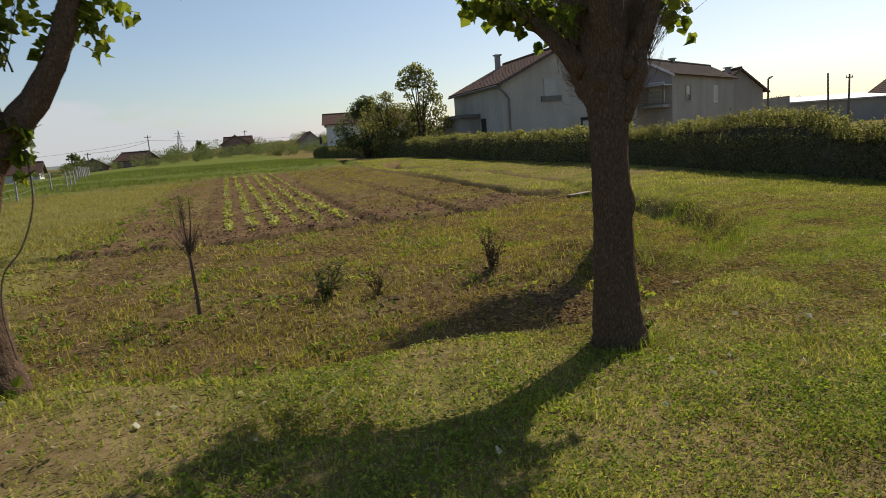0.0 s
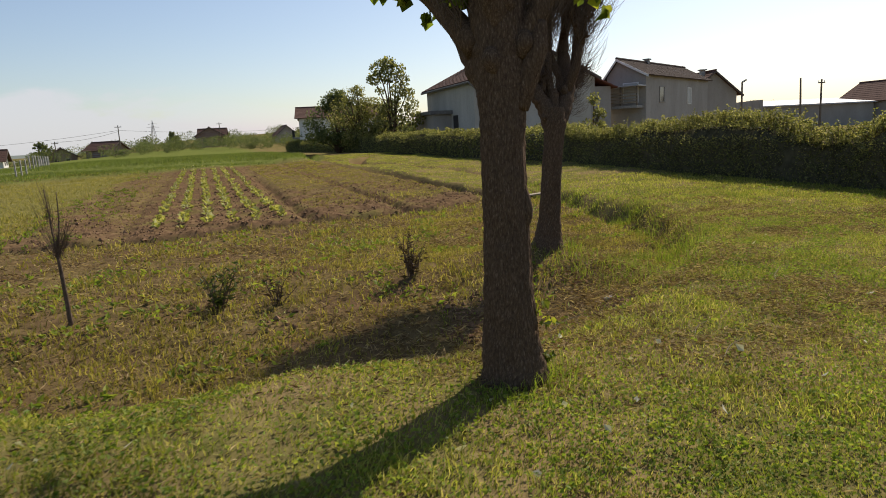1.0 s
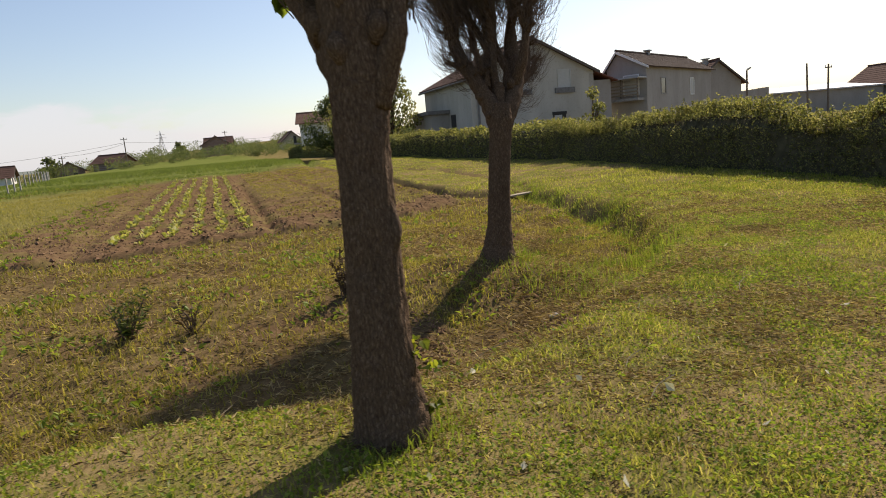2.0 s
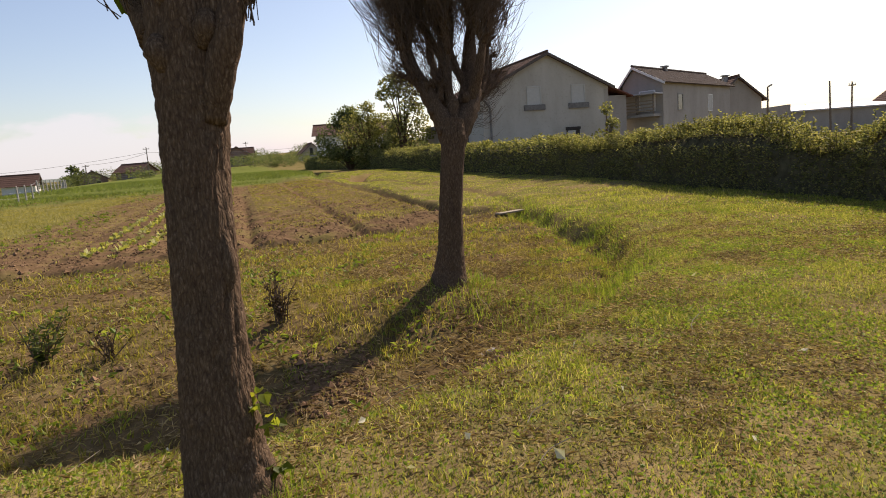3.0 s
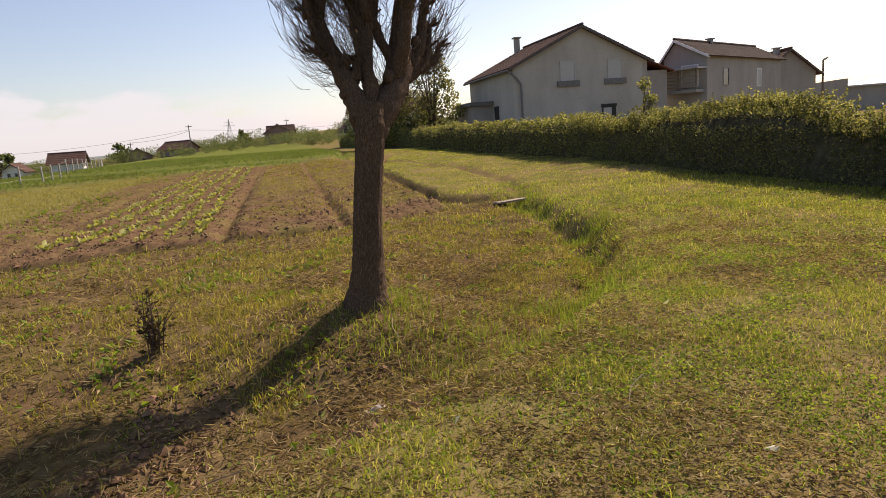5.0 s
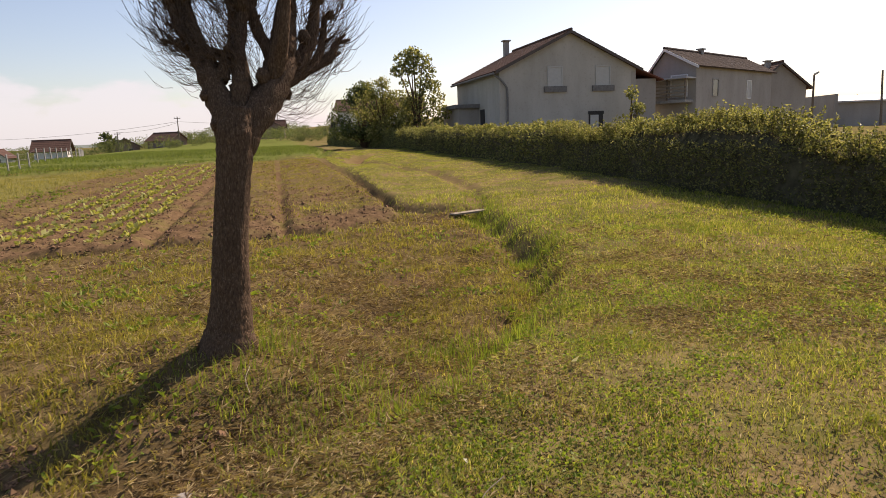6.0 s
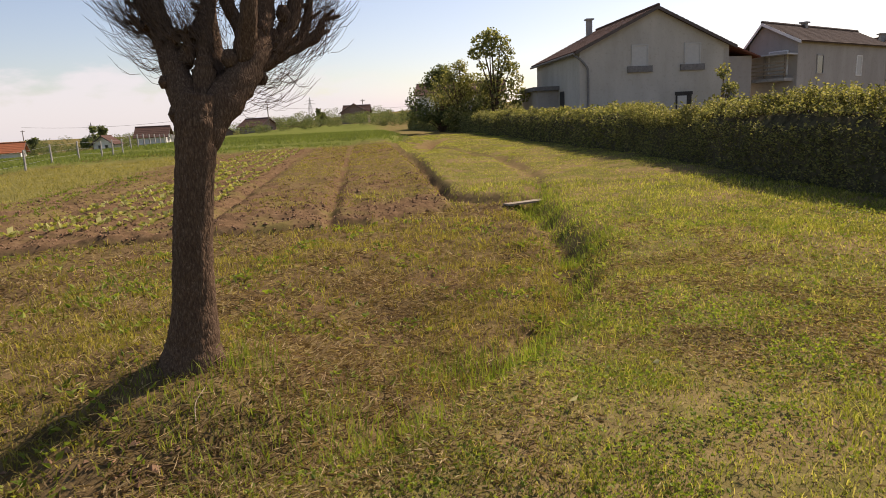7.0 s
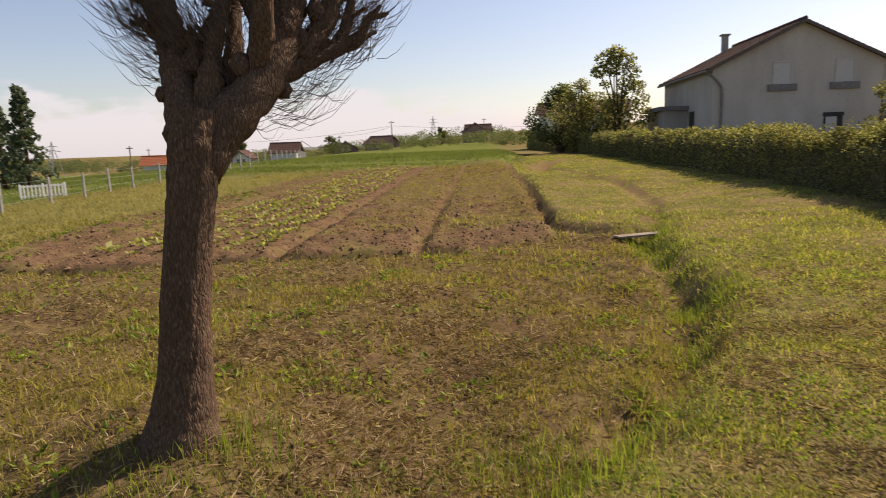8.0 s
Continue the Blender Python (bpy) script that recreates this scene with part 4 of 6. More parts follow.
def window_part(parent, origin, right, w, h, frame_mat, pane_mat, out, name="window", label="", sill=None):
    """A framed pane with a sill, proud of the wall. right and out are unit vectors."""
    o, r, n, up = Vector(origin), Vector(right), Vector(out), Vector((0, 0, 1))

    def slab(x0, x1, z0, z1, d0, d1):
        c = [o + r * x + up * z for x, z in ((x0, z0), (x1, z0), (x1, z1), (x0, z1))]
        return Build().prism([p + n * d0 for p in c], [p + n * d1 for p in c])

    win = part(name, slab(-w / 2, w / 2, 0, h, 0.0, 0.02), pane_mat, parent, label)
    fr = Build()
    t = 0.07
    for x0, x1, z0, z1 in ((-w / 2 - t, -w / 2, -t, h + t), (w / 2, w / 2 + t, -t, h + t), (-w / 2, w / 2, h, h + t), (-w / 2, w / 2, -t, 0)):
        b = slab(x0, x1, z0, z1, 0.0, 0.06)
        fr.add(b.v, b.f)
    part("frame", fr, frame_mat, win)
    if sill:
        x0, x1, z0, z1, mat = sill
        part("sill", slab(x0, x1, z0, z1, 0.0, 0.14), mat, win, "stained concrete sill")
    return win


def gable_house(name, label, x, y, yaw, W, L, eave, ridge, wall_mat, roof_mat, over=0.45, courses=14, base=-0.5, group="", verge=TRIM, ridge_x=0.5):
    """Walls with a gable at each end, roof slopes in courses, ridge cap and verges. Local x runs along the gable, y along the ridge."""
    ob = thing(name, pose(x, y, 0, 0, 0, yaw), label, "house", group)
    rx = W * ridge_x
    ring = [(0, 0), (W, 0), (W, L), (0, L)]
    wl = Build()
    wl.add([(px, py, base) for px, py in ring] + [(px, py, eave) for px, py in ring] + [(rx, 0, ridge), (rx, L, ridge)],
           [(0, 1, 5, 8, 4), (2, 3, 7, 9, 6), (1, 2, 6, 5), (3, 0, 4, 7), (3, 2, 1, 0)])
    part("wall", wl, wall_mat, ob)
    rise_l, rise_r = (ridge - eave) / rx, (ridge - eave) / (W - rx)
    up = 0.12
    roof = Build()
    el, er = eave - rise_l * over + up, eave - rise_r * over + up
    slope_courses(roof, (-over, L + over, el), (-over, -over, el), (rx, -over, ridge + up), (rx, L + over, ridge + up), courses)
    slope_courses(roof, (W + over, -over, er), (W + over, L + over, er), (rx, L + over, ridge + up), (rx, -over, ridge + up), courses)
    rf = part("roof", roof, roof_mat, ob)
    cap = Build().tube([(rx, -over, ridge + up + 0.04), (rx, L + over, ridge + up + 0.04)], [0.11, 0.11], 8)
    part("ridge_cap", cap, roof_mat, rf)
    for sx, ez in ((-over, el), (W + over, er)):
        vb = Build()
        lo, hi = Vector((sx, -over, ez)), Vector((rx, -over, ridge + up))
        dn = Vector((0, 0, -0.2))
        vb.prism([lo + dn, hi + dn, hi, lo], [p + Vector((0, -0.04, 0)) for p in (lo + dn, hi + dn, hi, lo)])
        part("verge_board", vb, verge if sx < 0 or verge is TRIM else WHITE_TRIM, rf)
    return ob


def chimney_part(parent, x, y, z0, z1, w=0.42, mat=CONCRETE):
    ch = part("chimney", Build().box((x - w / 2, y - w / 2, z0), (x + w / 2, y + w / 2, z1)), mat, parent)
    part("chimney_cap", Build().box((x - w * 0.8, y - w * 0.8, z1), (x + w * 0.8, y + w * 0.8, z1 + 0.1)), mat, ch)
    return ch


def main_house():
    W, L = 9.79, 10.2
    ob = gable_house("house", "grey stucco gable house with dark brown tiled roof", 5.26, 47.44, 17.3, W, L, 5.5, 7.84, STUCCO, ROOF_TILE, 0.35, 16)
    X, OUT = (1, 0, 0), (0, -1, 0)
    for cx in (3.88, 7.34):
        window_part(ob, (cx, 0, 4.5), X, 0.95, 1.15, SHUTTER, SHUTTER, OUT, "shuttered_window", "closed pale roller shutter window", (-0.8, 0.8, -0.45, -0.07, SILL))
    opening = part("doorway", Build().box((6.3, -0.03, 0.3), (7.35, 0.0, 2.55)), DOOR_DARK, ob, "open dark doorway with pale leaf")
    part("door_leaf", Build().box((6.4, -0.07, 0.3), (7.0, -0.032, 2.5)), SHUTTER, opening)
    part("lintel", Build().box((6.25, -0.08, 2.55), (7.4, 0.0, 2.75)), DOOR_DARK, opening)
    # rainwater pipe: down the corner with a bend under the eave
    pipe = lerp_path([(-0.35, -0.05, 5.2), (0.0, -0.12, 4.95), (0.42, -0.14, 4.45), (0.5, -0.12, 4.0), (0.5, -0.12, 2.2), (0.5, -0.12, 0.0)], 5)
    part("drainpipe", Build().tube(pipe, [0.07] * len(pipe), 8), SILL, ob, "rusty grey rainwater pipe", True)
    part("gutter", Build().tube([(-0.42, -0.2, 5.3), (-0.42, L + 0.2, 5.3)], [0.08, 0.08], 8), SILL, ob)
    chimney_part(ob, 4.0, 9.7, 7.0, 8.62, 0.38, STUCCO_2)
    part("side_door", Build().box((-0.05, 3.2, 0.3), (-0.002, 4.1, 3.2)), DOOR_DARK, ob, "dark side door")
    annexe = part("annexe", Build().box((-1.5, 4.6, -0.4), (-0.004, 9.0, 3.35)), STUCCO_2, ob, "low flat-roofed annexe")
    part("flat_roof", Build().box((-1.8, 4.3, 3.35), (-0.004, 9.3, 3.62)), SILL, annexe)
    wing = part("brick_wing", Build().box((W + 0.003, 2.5, -0.4), (W + 3.1, 9.5, 5.0)), STUCCO_2, ob, "grey rendered side wing with lean-to roof")
    rf = Build()
    slope_courses(rf, (W + 3.5, 2.1, 4.9), (W + 3.5, 9.9, 4.9), (W - 0.2, 9.9, 6.35), (W - 0.2, 2.1, 6.35), 8)
    part("wing_roof", rf, RED_TILE, wing, "red tiled lean-to roof")
    window_part(wing, (W + 1.4, 2.5, 1.7), X, 0.9, 1.3, CONCRETE, GLASS, OUT, "window")
    part("stain_band", Build().box((W - 0.35, -0.012, 2.0), (W - 0.02, 0.0, 5.3)), STUCCO_2, ob)


def second_house():
    W, L = 3.4, 14.4
    ob = gable_house("house", "grey rendered house with long tiled roof and balcony", 17.3, 56.25, -43.0, W, L, 5.85, 7.12, STUCCO_2, ROOF_TILE_2, 0.35, 16, verge=WHITE_TRIM, ridge_x=0.3)
    window_part(ob, (W, 9.5, 3.6), (0, 1, 0), 0.8, 1.35, WHITE_TRIM, SHUTTER, (1, 0, 0), "window", "white framed window")
    window_part(ob, (W, 3.2, 3.7), (0, 1, 0), 0.9, 1.2, CONCRETE, GLASS, (1, 0, 0), "window")
    chimney_part(ob, W * 0.3, 5.7, 6.9, 7.5, 0.36)
    window_part(ob, (2.1, 0, 3.7), (1, 0, 0), 1.2, 1.5, WHITE_TRIM, SHUTTER, (0, -1, 0), "balcony_door", "pale balcony door")
    slab = part("balcony", Build().box((0.2, -1.3, 3.2), (W - 0.2, -0.002, 3.4)), CONCRETE, ob, "balcony with timber rails")
    for z in (3.6, 3.85, 4.1, 4.35):
        part("rail", Build().box((0.2, -1.3, z), (W - 0.2, -1.24, z + 0.1)), PLANK_WOOD, slab)
    for px in (0.2, W / 2, W - 0.3):
        part("post", Build().box((px, -1.23, 3.4), (px + 0.1, -1.13, 4.9)), POLE_WOOD, slab)
    part("awning", Build().box((0.0, -1.5, 4.9), (W, -0.002, 5.0)), SHEET, slab)


def third_house():
    W, L = 5.2, 8.0
    ob = gable_house("house", "brown gabled house behind the grey one", 30.0, 69.6, 3.2, W, L, 4.85, 7.0, STUCCO_2, ROOF_TILE, 0.5, 12)
    chimney_part(ob, 2.0, 1.2, 5.7, 7.3, 0.45)
    lean = part("lean_to", Build().box((-3.6, 0.6, -0.5), (-0.004, 6.0, 3.3)), STUCCO_2, ob, "low pale lean-to")
    rf = Build()
    slope_courses(rf, (-4.0, 6.3, 3.2), (-4.0, 0.2, 3.2), (-0.01, 0.2, 4.6), (-0.01, 6.3, 4.6), 7)
    part("lean_to_roof", rf, RED_TILE, lean, "pale red tiled lean-to roof")


def tree_screened_house():
    ob = gable_house("house", "white house with brown roof behind garden shrubs", -3.0, 84.0, 97.0, 7.5, 10.0, 4.85, 6.1, WHITE_WALL, ROOF_TILE, 0.5, 12, base=-0.6)
    window_part(ob, (0, 7.5, 1.8), (0, 1, 0), 1.1, 1.3, WHITE_TRIM, GLASS, (-1, 0, 0))
    window_part(ob, (0, 3.0, 1.8), (0, 1, 0), 1.1, 1.3, WHITE_TRIM, GLASS, (-1, 0, 0))
    bal = part("balcony", Build().box((1.0, 10.0, 2.4), (5.5, 11.0, 2.55)), CONCRETE, ob)
    for k in range(6):
        part("baluster", Build().box((1.0 + k * 0.85, 10.9, 2.55), (1.08 + k * 0.85, 10.98, 3.5)), DOOR_DARK, bal)


def long_shed():
    ob = thing("shed", pose(42.2, 78.0, 0, 0, 0, -2.0), "long low grey shed with flat sheet roof", "shed")
    part("wall", Build().box((0, 0, -0.5), (13.5, 7, 3.3)), STUCCO_2, ob)
    part("roof", Build().prism([(-0.3, -0.4, 3.3), (13.7, -0.4, 3.3), (13.7, 7.4, 4.1), (-0.3, 7.4, 4.1)], [(-0.3, -0.4, 3.45), (13.7, -0.4, 3.45), (13.7, 7.4, 4.25), (-0.3, 7.4, 4.25)]), SHEET, ob)
    part("parapet", Build().box((-0.4, -0.5, -0.5), (0.0, 7.2, 4.2)), STUCCO_2, ob)
    ob = gable_house("house", "dark red roofed house beside the long shed", 57.0, 74.0, 15.0, 8.0, 9.0, 3.6, 5.8, STUCCO_2, ROOF_TILE, 0.5, 10)
    window_part(ob, (2.5, 0, 1.6), (1, 0, 0), 1.0, 1.3, WHITE_TRIM, GLASS, (0, -1, 0))


def far_house(x, y, yaw, W, L, e, h, wall, roof, label):
    ob = gable_house("house", label, x, y, yaw, W, L, e, h, wall, roof, 0.6, 6, base=-1.5, group="far village houses")
    ob.location.z = height(x, y)
    for k in (0.32, 0.68):
        window_part(ob, (W * k, 0, e * 0.3), (1, 0, 0), W * 0.14, e * 0.4, CONCRETE, GLASS, (0, -1, 0))
    return ob


# ---- build the large forms ----
pollard_with_leaves()
bare_pollard()
edge_tree()
hedge("overgrown_hedge", 0.0, 33.0, 1.13, 0.5, 0.05, 64000, 3000, "overgrown green hedge with loose sunlit shoots", 101, 0.5)
hedge("clipped_hedge", 33.0, 103.0, 1.18, 0.5, 0.1, 30000, 1500, "long clipped dark green hedge along the lawn", 202, 0.22)
main_house()
second_house()
third_house()
tree_screened_house()
long_shed()
for args in ((-60, 190, 14, 7.5, 9, 3.4, 5.6, BRICK, ROOF_TILE, "far brick house with dark brown roof"),
             (-52.5, 192, 100, 6, 7, 2.8, 5.0, BRICK, ROOF_TILE, "far brick house wing with brown roof"),
             (-37, 187, 20, 6, 9, 2.2, 4.8, STUCCO_2, ROOF_TILE, "far house with long brown roof"),
             (-24, 179, 5, 4.5, 6, 3.6, 4.2, STUCCO_2, SHEET, "far beige flat-roofed building"),
             (-72.5, 122, 110, 4, 5.4, 1.5, 3.1, WHITE_WALL, ROOF_TILE, "far white-gabled house with long brown roof"),
             (-84, 116, 20, 3.4, 5, 1.5, 2.7, WHITE_WALL, ROOF_TILE, "far small white house with dark roof"),
             (-79, 148, 30, 6, 7, 1.6, 3.4, BRICK, RED_TILE, "far low house with dark red roof"),
             (-66, 150, 70, 5, 7, 1.6, 3.1, BRICK, ROOF_TILE, "far low brick house with brown roof"),
             (-89, 104, 120, 3.8, 5, 1.3, 2.6, WHITE_WALL, ORANGE_TILE, "far white-gabled house with orange-red roof")):
    far_house(*args)

# ---- garden trees and shrubs near the houses ----


def shrub(name, label, x, y, blobs, size, material, category="bush", stems=5, seed=1):
    """A bush or small tree: bent stems from one foot, clumps of leaves at their ends."""
    z0 = height(x, y)
    ob = thing(name, pose(x, y, z0), label, category)
    rnd = random.Random(seed)
    st = Build()
    for k, (bx, by, bz, r, n) in enumerate(blobs):
        mid = (bx * 0.35 + rnd.gauss(0, 0.1), by * 0.35 + rnd.gauss(0, 0.1), bz * 0.55)
        line = lerp_path([(rnd.gauss(0, 0.08), rnd.gauss(0, 0.08), -0.1), mid, (bx, by, bz)], 4)
        thick = 0.02 + 0.012 * bz
        st.tube(line, list(np.linspace(thick, thick * 0.3, len(line))), 6)
    part("trunk", st, BARK, ob, "", True)
    tagged(crown_leaves(ob, blobs, size, "crown", material, 0.25), kind="stuff")
    return ob


def random_blobs(seed, w, d, z0, z1, count, r, n):
    g = random.Random(seed)
    res = []
    for _ in range(count):
        t = g.random()
        z = z0 + (z1 - z0) * t
        k = math.sin(math.pi * min(1, 0.25 + 0.75 * t)) ** 0.6
        res.append((g.uniform(-w, w) * k, g.uniform(-d, d) * k, z, r * g.uniform(0.6, 1.3), n))
    return res


def garden():
    tall = [(-0.9, 0, 7.2, 0.75, 130), (-0.2, 0.2, 7.6, 0.7, 160), (0.5, 0, 7.0, 0.7, 110), (-1.3, 0.1, 6.3, 0.65, 150), (-0.3, -0.2, 6.4, 0.7, 160), (0.8, 0.2, 6.1, 0.75, 120), (-0.9, 0.1, 5.3, 0.4, 40),
            (0.5, 0, 5.2, 0.7, 110), (1.2, 0, 5.0, 0.6, 90), (0.1, 0.2, 4.3, 0.7, 110), (1.4, 0.1, 4.0, 0.7, 110), (-0.6, 0, 3.6, 0.7, 160), (0.7, -0.2, 3.2, 0.9, 150), (-0.8, 0, 2.4, 0.9, 160), (0.9, 0, 2.0, 1.0, 170), (0, 0, 1.2, 1.1, 170), (1.8, 0, 2.8, 0.7, 110)]
    shrub("garden_tree", "slender leafy green tree beside the grey house", -0.6, 53.0, [(bx, by, bz * 0.89, r, int(n * 1.5)) for bx, by, bz, r, n in tall], 0.19, HEDGE_LEAF, "tree", seed=3)
    shrub("bush", "large rounded olive-green garden bush", -5.6, 58.0, random_blobs(11, 2.4, 1.2, 0.8, 4.7, 42, 0.85, 220), 0.16, FAR_LEAF, seed=4)
    shrub("bush", "airy yellow-green shrub with feathery top", -3.6, 55.0, random_blobs(12, 1.9, 1.0, 0.8, 5.0, 34, 0.65, 170), 0.13, SPRIG_LEAF, seed=5)
    shrub("bush", "low dark shrub over the hedge", -1.8, 55.0, random_blobs(13, 1.8, 1.0, 0.6, 3.8, 28, 0.75, 200), 0.15, HEDGE_LEAF, seed=6)
    shrub("bush", "dark climbing shrub against the brick wing", 13.6, 47.0, random_blobs(14, 0.9, 0.6, 0.5, 3.2, 12, 0.5, 80), 0.16, HEDGE_LEAF, seed=7)


def conifer(x, y, h, seed):
    ob = thing("conifer", pose(x, y, height(x, y)), "slim grey-green conifer with drooping boughs", "tree", "conifers by the gate")
    rnd = random.Random(seed)
    part("trunk", Build().tube([(0, 0, -0.1), (0.05, 0, h * 0.5), (0, 0, h)], [0.14, 0.09, 0.02], 8), BARK, ob, "", True)
    blobs = []
    for k in range(34):
        t = (k + 0.5) / 34
        a, r = k * 2.4, (1 - t) * 1.25 + 0.12
        blobs.append((math.cos(a) * r * rnd.uniform(0.4, 1), math.sin(a) * r * rnd.uniform(0.4, 1), h * (0.1 + 0.9 * t) - 0.2 * r, 0.22 + 0.25 * (1 - t), 60))
    tagged(crown_leaves(ob, blobs, 0.2, "boughs", CONIFER_LEAF, 0.8), kind="stuff")


def far_trees():
    """The tree line and hedgerows of the plain, far off."""
    g = np.random.default_rng(55)
    cs, ds, ss = [], [], []
    rows = []
    for _ in range(230):
        x = g.uniform(-330, -22)
        y = 205 + 0.12 * (x + 150) + g.normal(0, 12)
        rows.append((x, y, g.uniform(1.6, 4.4) * (1.25 if x > -170 else 1.0)))
    for _ in range(110):
        x = g.uniform(-190, -60)
        rows.append((x, 150 + g.normal(0, 9), g.uniform(1.2, 3.4)))
    for _ in range(80):
        x = g.uniform(-55, -12)
        rows.append((x, g.uniform(110, 165), g.uniform(1.0, 3.2)))
    for _ in range(60):
        x = g.uniform(-10, 90)
        rows.append((x, g.uniform(120, 170), g.uniform(2.5, 5.0)))
    for x, y, h in rows:
        z0 = height(x, y)
        n = int(190 + 45 * h)
        w = h * g.uniform(0.45, 0.9)
        p = unit(n) * g.uniform(0.3, 1, (n, 1)) ** 0.5
        cs.append(np.stack([x + p[:, 0] * w, y + p[:, 1] * w, z0 + h * (0.5 + 0.5 * p[:, 2])], 1))
        ds.append(unit(n))
        ss.append(g.uniform(0.5, 1.3, n) * (0.11 + 0.045 * h))
    me = leaf_mesh("far_woods", np.concatenate(cs), np.concatenate(ds), np.concatenate(ss), FAR_LEAF, 0.9)
    tagged(new("far_woods", me), "hazy far trees and hedgerows on the plain", "trees", kind="stuff")
    # solitary taller trees on the skyline
    for k, (x, y, h) in enumerate(((-108, 150, 5.5), (-96, 131, 5.0), (-80.5, 150, 4.5), (-128, 150, 5.0), (-62, 178, 5.0))):
        shrub("far_tree", "dark round far tree beside the village houses", x, y, random_blobs(70 + k, 1.7, 1.7, 1.2, h, 12, 0.9, 60), 0.5, FAR_LEAF, "tree", seed=80 + k)
    # a blue-grey rise behind everything
    xs = np.linspace(-900, 500, 90)
    top = 20 + 9 * vnoise(xs * 0.006, xs * 0, 31) + 4 * vnoise(xs * 0.02, xs * 0, 32)
    top = top * step(-520, -120, xs) * (1 - 0.5 * step(100, 400, xs)) + 3
    v = np.concatenate([np.stack([xs, 1250 + 0 * xs, -5 + 0 * xs], 1), np.stack([xs, 1330 + 0 * xs, top + 6], 1), np.stack([xs, 1500 + 0 * xs, -5 + 0 * xs], 1)])
    n = len(xs)
    f = [(i, i + 1, n + i + 1, n + i) for i in range(n - 1)] + [(n + i, n + i + 1, 2 * n + i + 1, 2 * n + i) for i in range(n - 1)]
    tagged(new("backdrop", np_mesh("backdrop", v, f, HILL, True)), "low wooded hill ridge in the haze", "hill", kind="structure")


def utility_pole(x, y, h, arm=1.4, lamp=False, lean=0.0):
    ob = thing("utility_pole", pose(x, y, height(x, y), 0, lean, 0), "weathered wooden power pole with cross arm", "pole", "power poles")
    part("post", Build().tube([(0, 0, -0.3), (0, 0, h)], [0.13, 0.09], 8), POLE_WOOD, ob)
    if arm:
        a = part("cross_arm", Build().box((-arm / 2, -0.06, h - 0.45), (arm / 2, 0.06, h - 0.33)), POLE_WOOD, ob)
        for k in (-0.42, 0.0, 0.42):
            part("insulator", Build().tube([(k * arm, 0, h - 0.33), (k * arm, 0, h - 0.12)], [0.05, 0.035], 6), WHITE_TRIM, a)
    if lamp:
        part("lamp_head", Build().prism([(-0.1, -0.12, h - 0.05), (0.1, -0.12, h - 0.05), (0.07, -0.9, h + 0.12), (-0.07, -0.9, h + 0.12)],
                                        [(-0.1, -0.12, h + 0.1), (0.1, -0.12, h + 0.1), (0.07, -0.9, h + 0.24), (-0.07, -0.9, h + 0.24)]), METAL, ob)
    return ob


def pylon(x, y, h):
    ob = thing("pylon", pose(x, y, height(x, y)), "far steel lattice power pylon", "pylon", "power pylons")
    leg = 1.6
    for sx in (-1, 1):
        for sy in (-1, 1):
            part("leg", Build().tube([(sx * leg, sy * leg, -0.3), (sx * 0.35, sy * 0.35, h * 0.72), (0, 0, h)], [0.12, 0.1, 0.08], 4), METAL, ob)
    for k in range(6):
        z0, z1 = h * 0.12 * k, h * 0.12 * (k + 1)
        w0, w1 = leg - (leg - 0.35) * z0 / (h * 0.72), leg - (leg - 0.35) * z1 / (h * 0.72)
        for s in (-1, 1):
            part("brace", Build().tube([(s * w0, -w0, z0), (-s * w1, -w1, z1)], [0.06, 0.06], 4), METAL, ob)
    for z, w in ((h * 0.7, 3.0), (h * 0.83, 2.2)):
        part("arm", Build().tube([(-w, 0, z), (0, 0, z + 0.35), (w, 0, z)], [0.09, 0.1, 0.09], 4), METAL, ob)


def wires():
    for a, b, sag in (((-62, 146, 6.6), (-140, 160, 5.4), 1.6), ((-62, 146, 6.6), (-20, 230, 9.4), 1.8), ((-72, 139, 4.6), (-62, 146, 6.4), 0.5)):
        a, b = Vector(a), Vector(b)
        pts = [a.lerp(b, t) - Vector((0, 0, sag * 4 * t * (1 - t))) for t in np.linspace(0, 1, 14)]
        ob = part("power_line", Build().tube(pts, [0.03] * len(pts), 3), DOOR_DARK)
        tagged(ob, "thin dark overhead power line between poles", "cable", "power lines")


FENCE = [(-12.9, 16.0), (-13.9, 19.5), (-15.4, 22.6), (-17.2, 26.0), (-18.5, 30.0), (-19.6, 35.5), (-22.5, 42.0), (-30.0, 58.0), (-42.0, 78.0)]


def fence():
    ob = thing("fence", Matrix.Identity(4), "wire fence on pale concrete posts at the field edge", "fence")
    total = sum(math.dist(a, b) for a, b in zip(FENCE, FENCE[1:]))
    ss = np.arange(0, total, 2.3)
    px, py, _, _ = along_line(FENCE, ss)
    z = land(px, py)[0]
    rnd = random.Random(8)
    for x, y, h in zip(px, py, z):
        t = rnd.uniform(-0.03, 0.03)
        part("post", Build().prism([(x - 0.035, y - 0.035, h - 0.2), (x + 0.035, y - 0.035, h - 0.2), (x + 0.035, y + 0.035, h - 0.2), (x - 0.035, y + 0.035, h - 0.2)],
                                   [(x - 0.028 + t, y - 0.028, h + 0.86), (x + 0.028 + t, y - 0.028, h + 0.86), (x + 0.028 + t, y + 0.028, h + 0.88), (x - 0.028 + t, y + 0.028, h + 0.88)]), CONCRETE, ob)
    for lift in (0.25, 0.52, 0.8):
        part("wire", Build().tube([(x, y, h + lift) for x, y, h in zip(px, py, z)], [0.0035] * len(px), 3), METAL, ob)


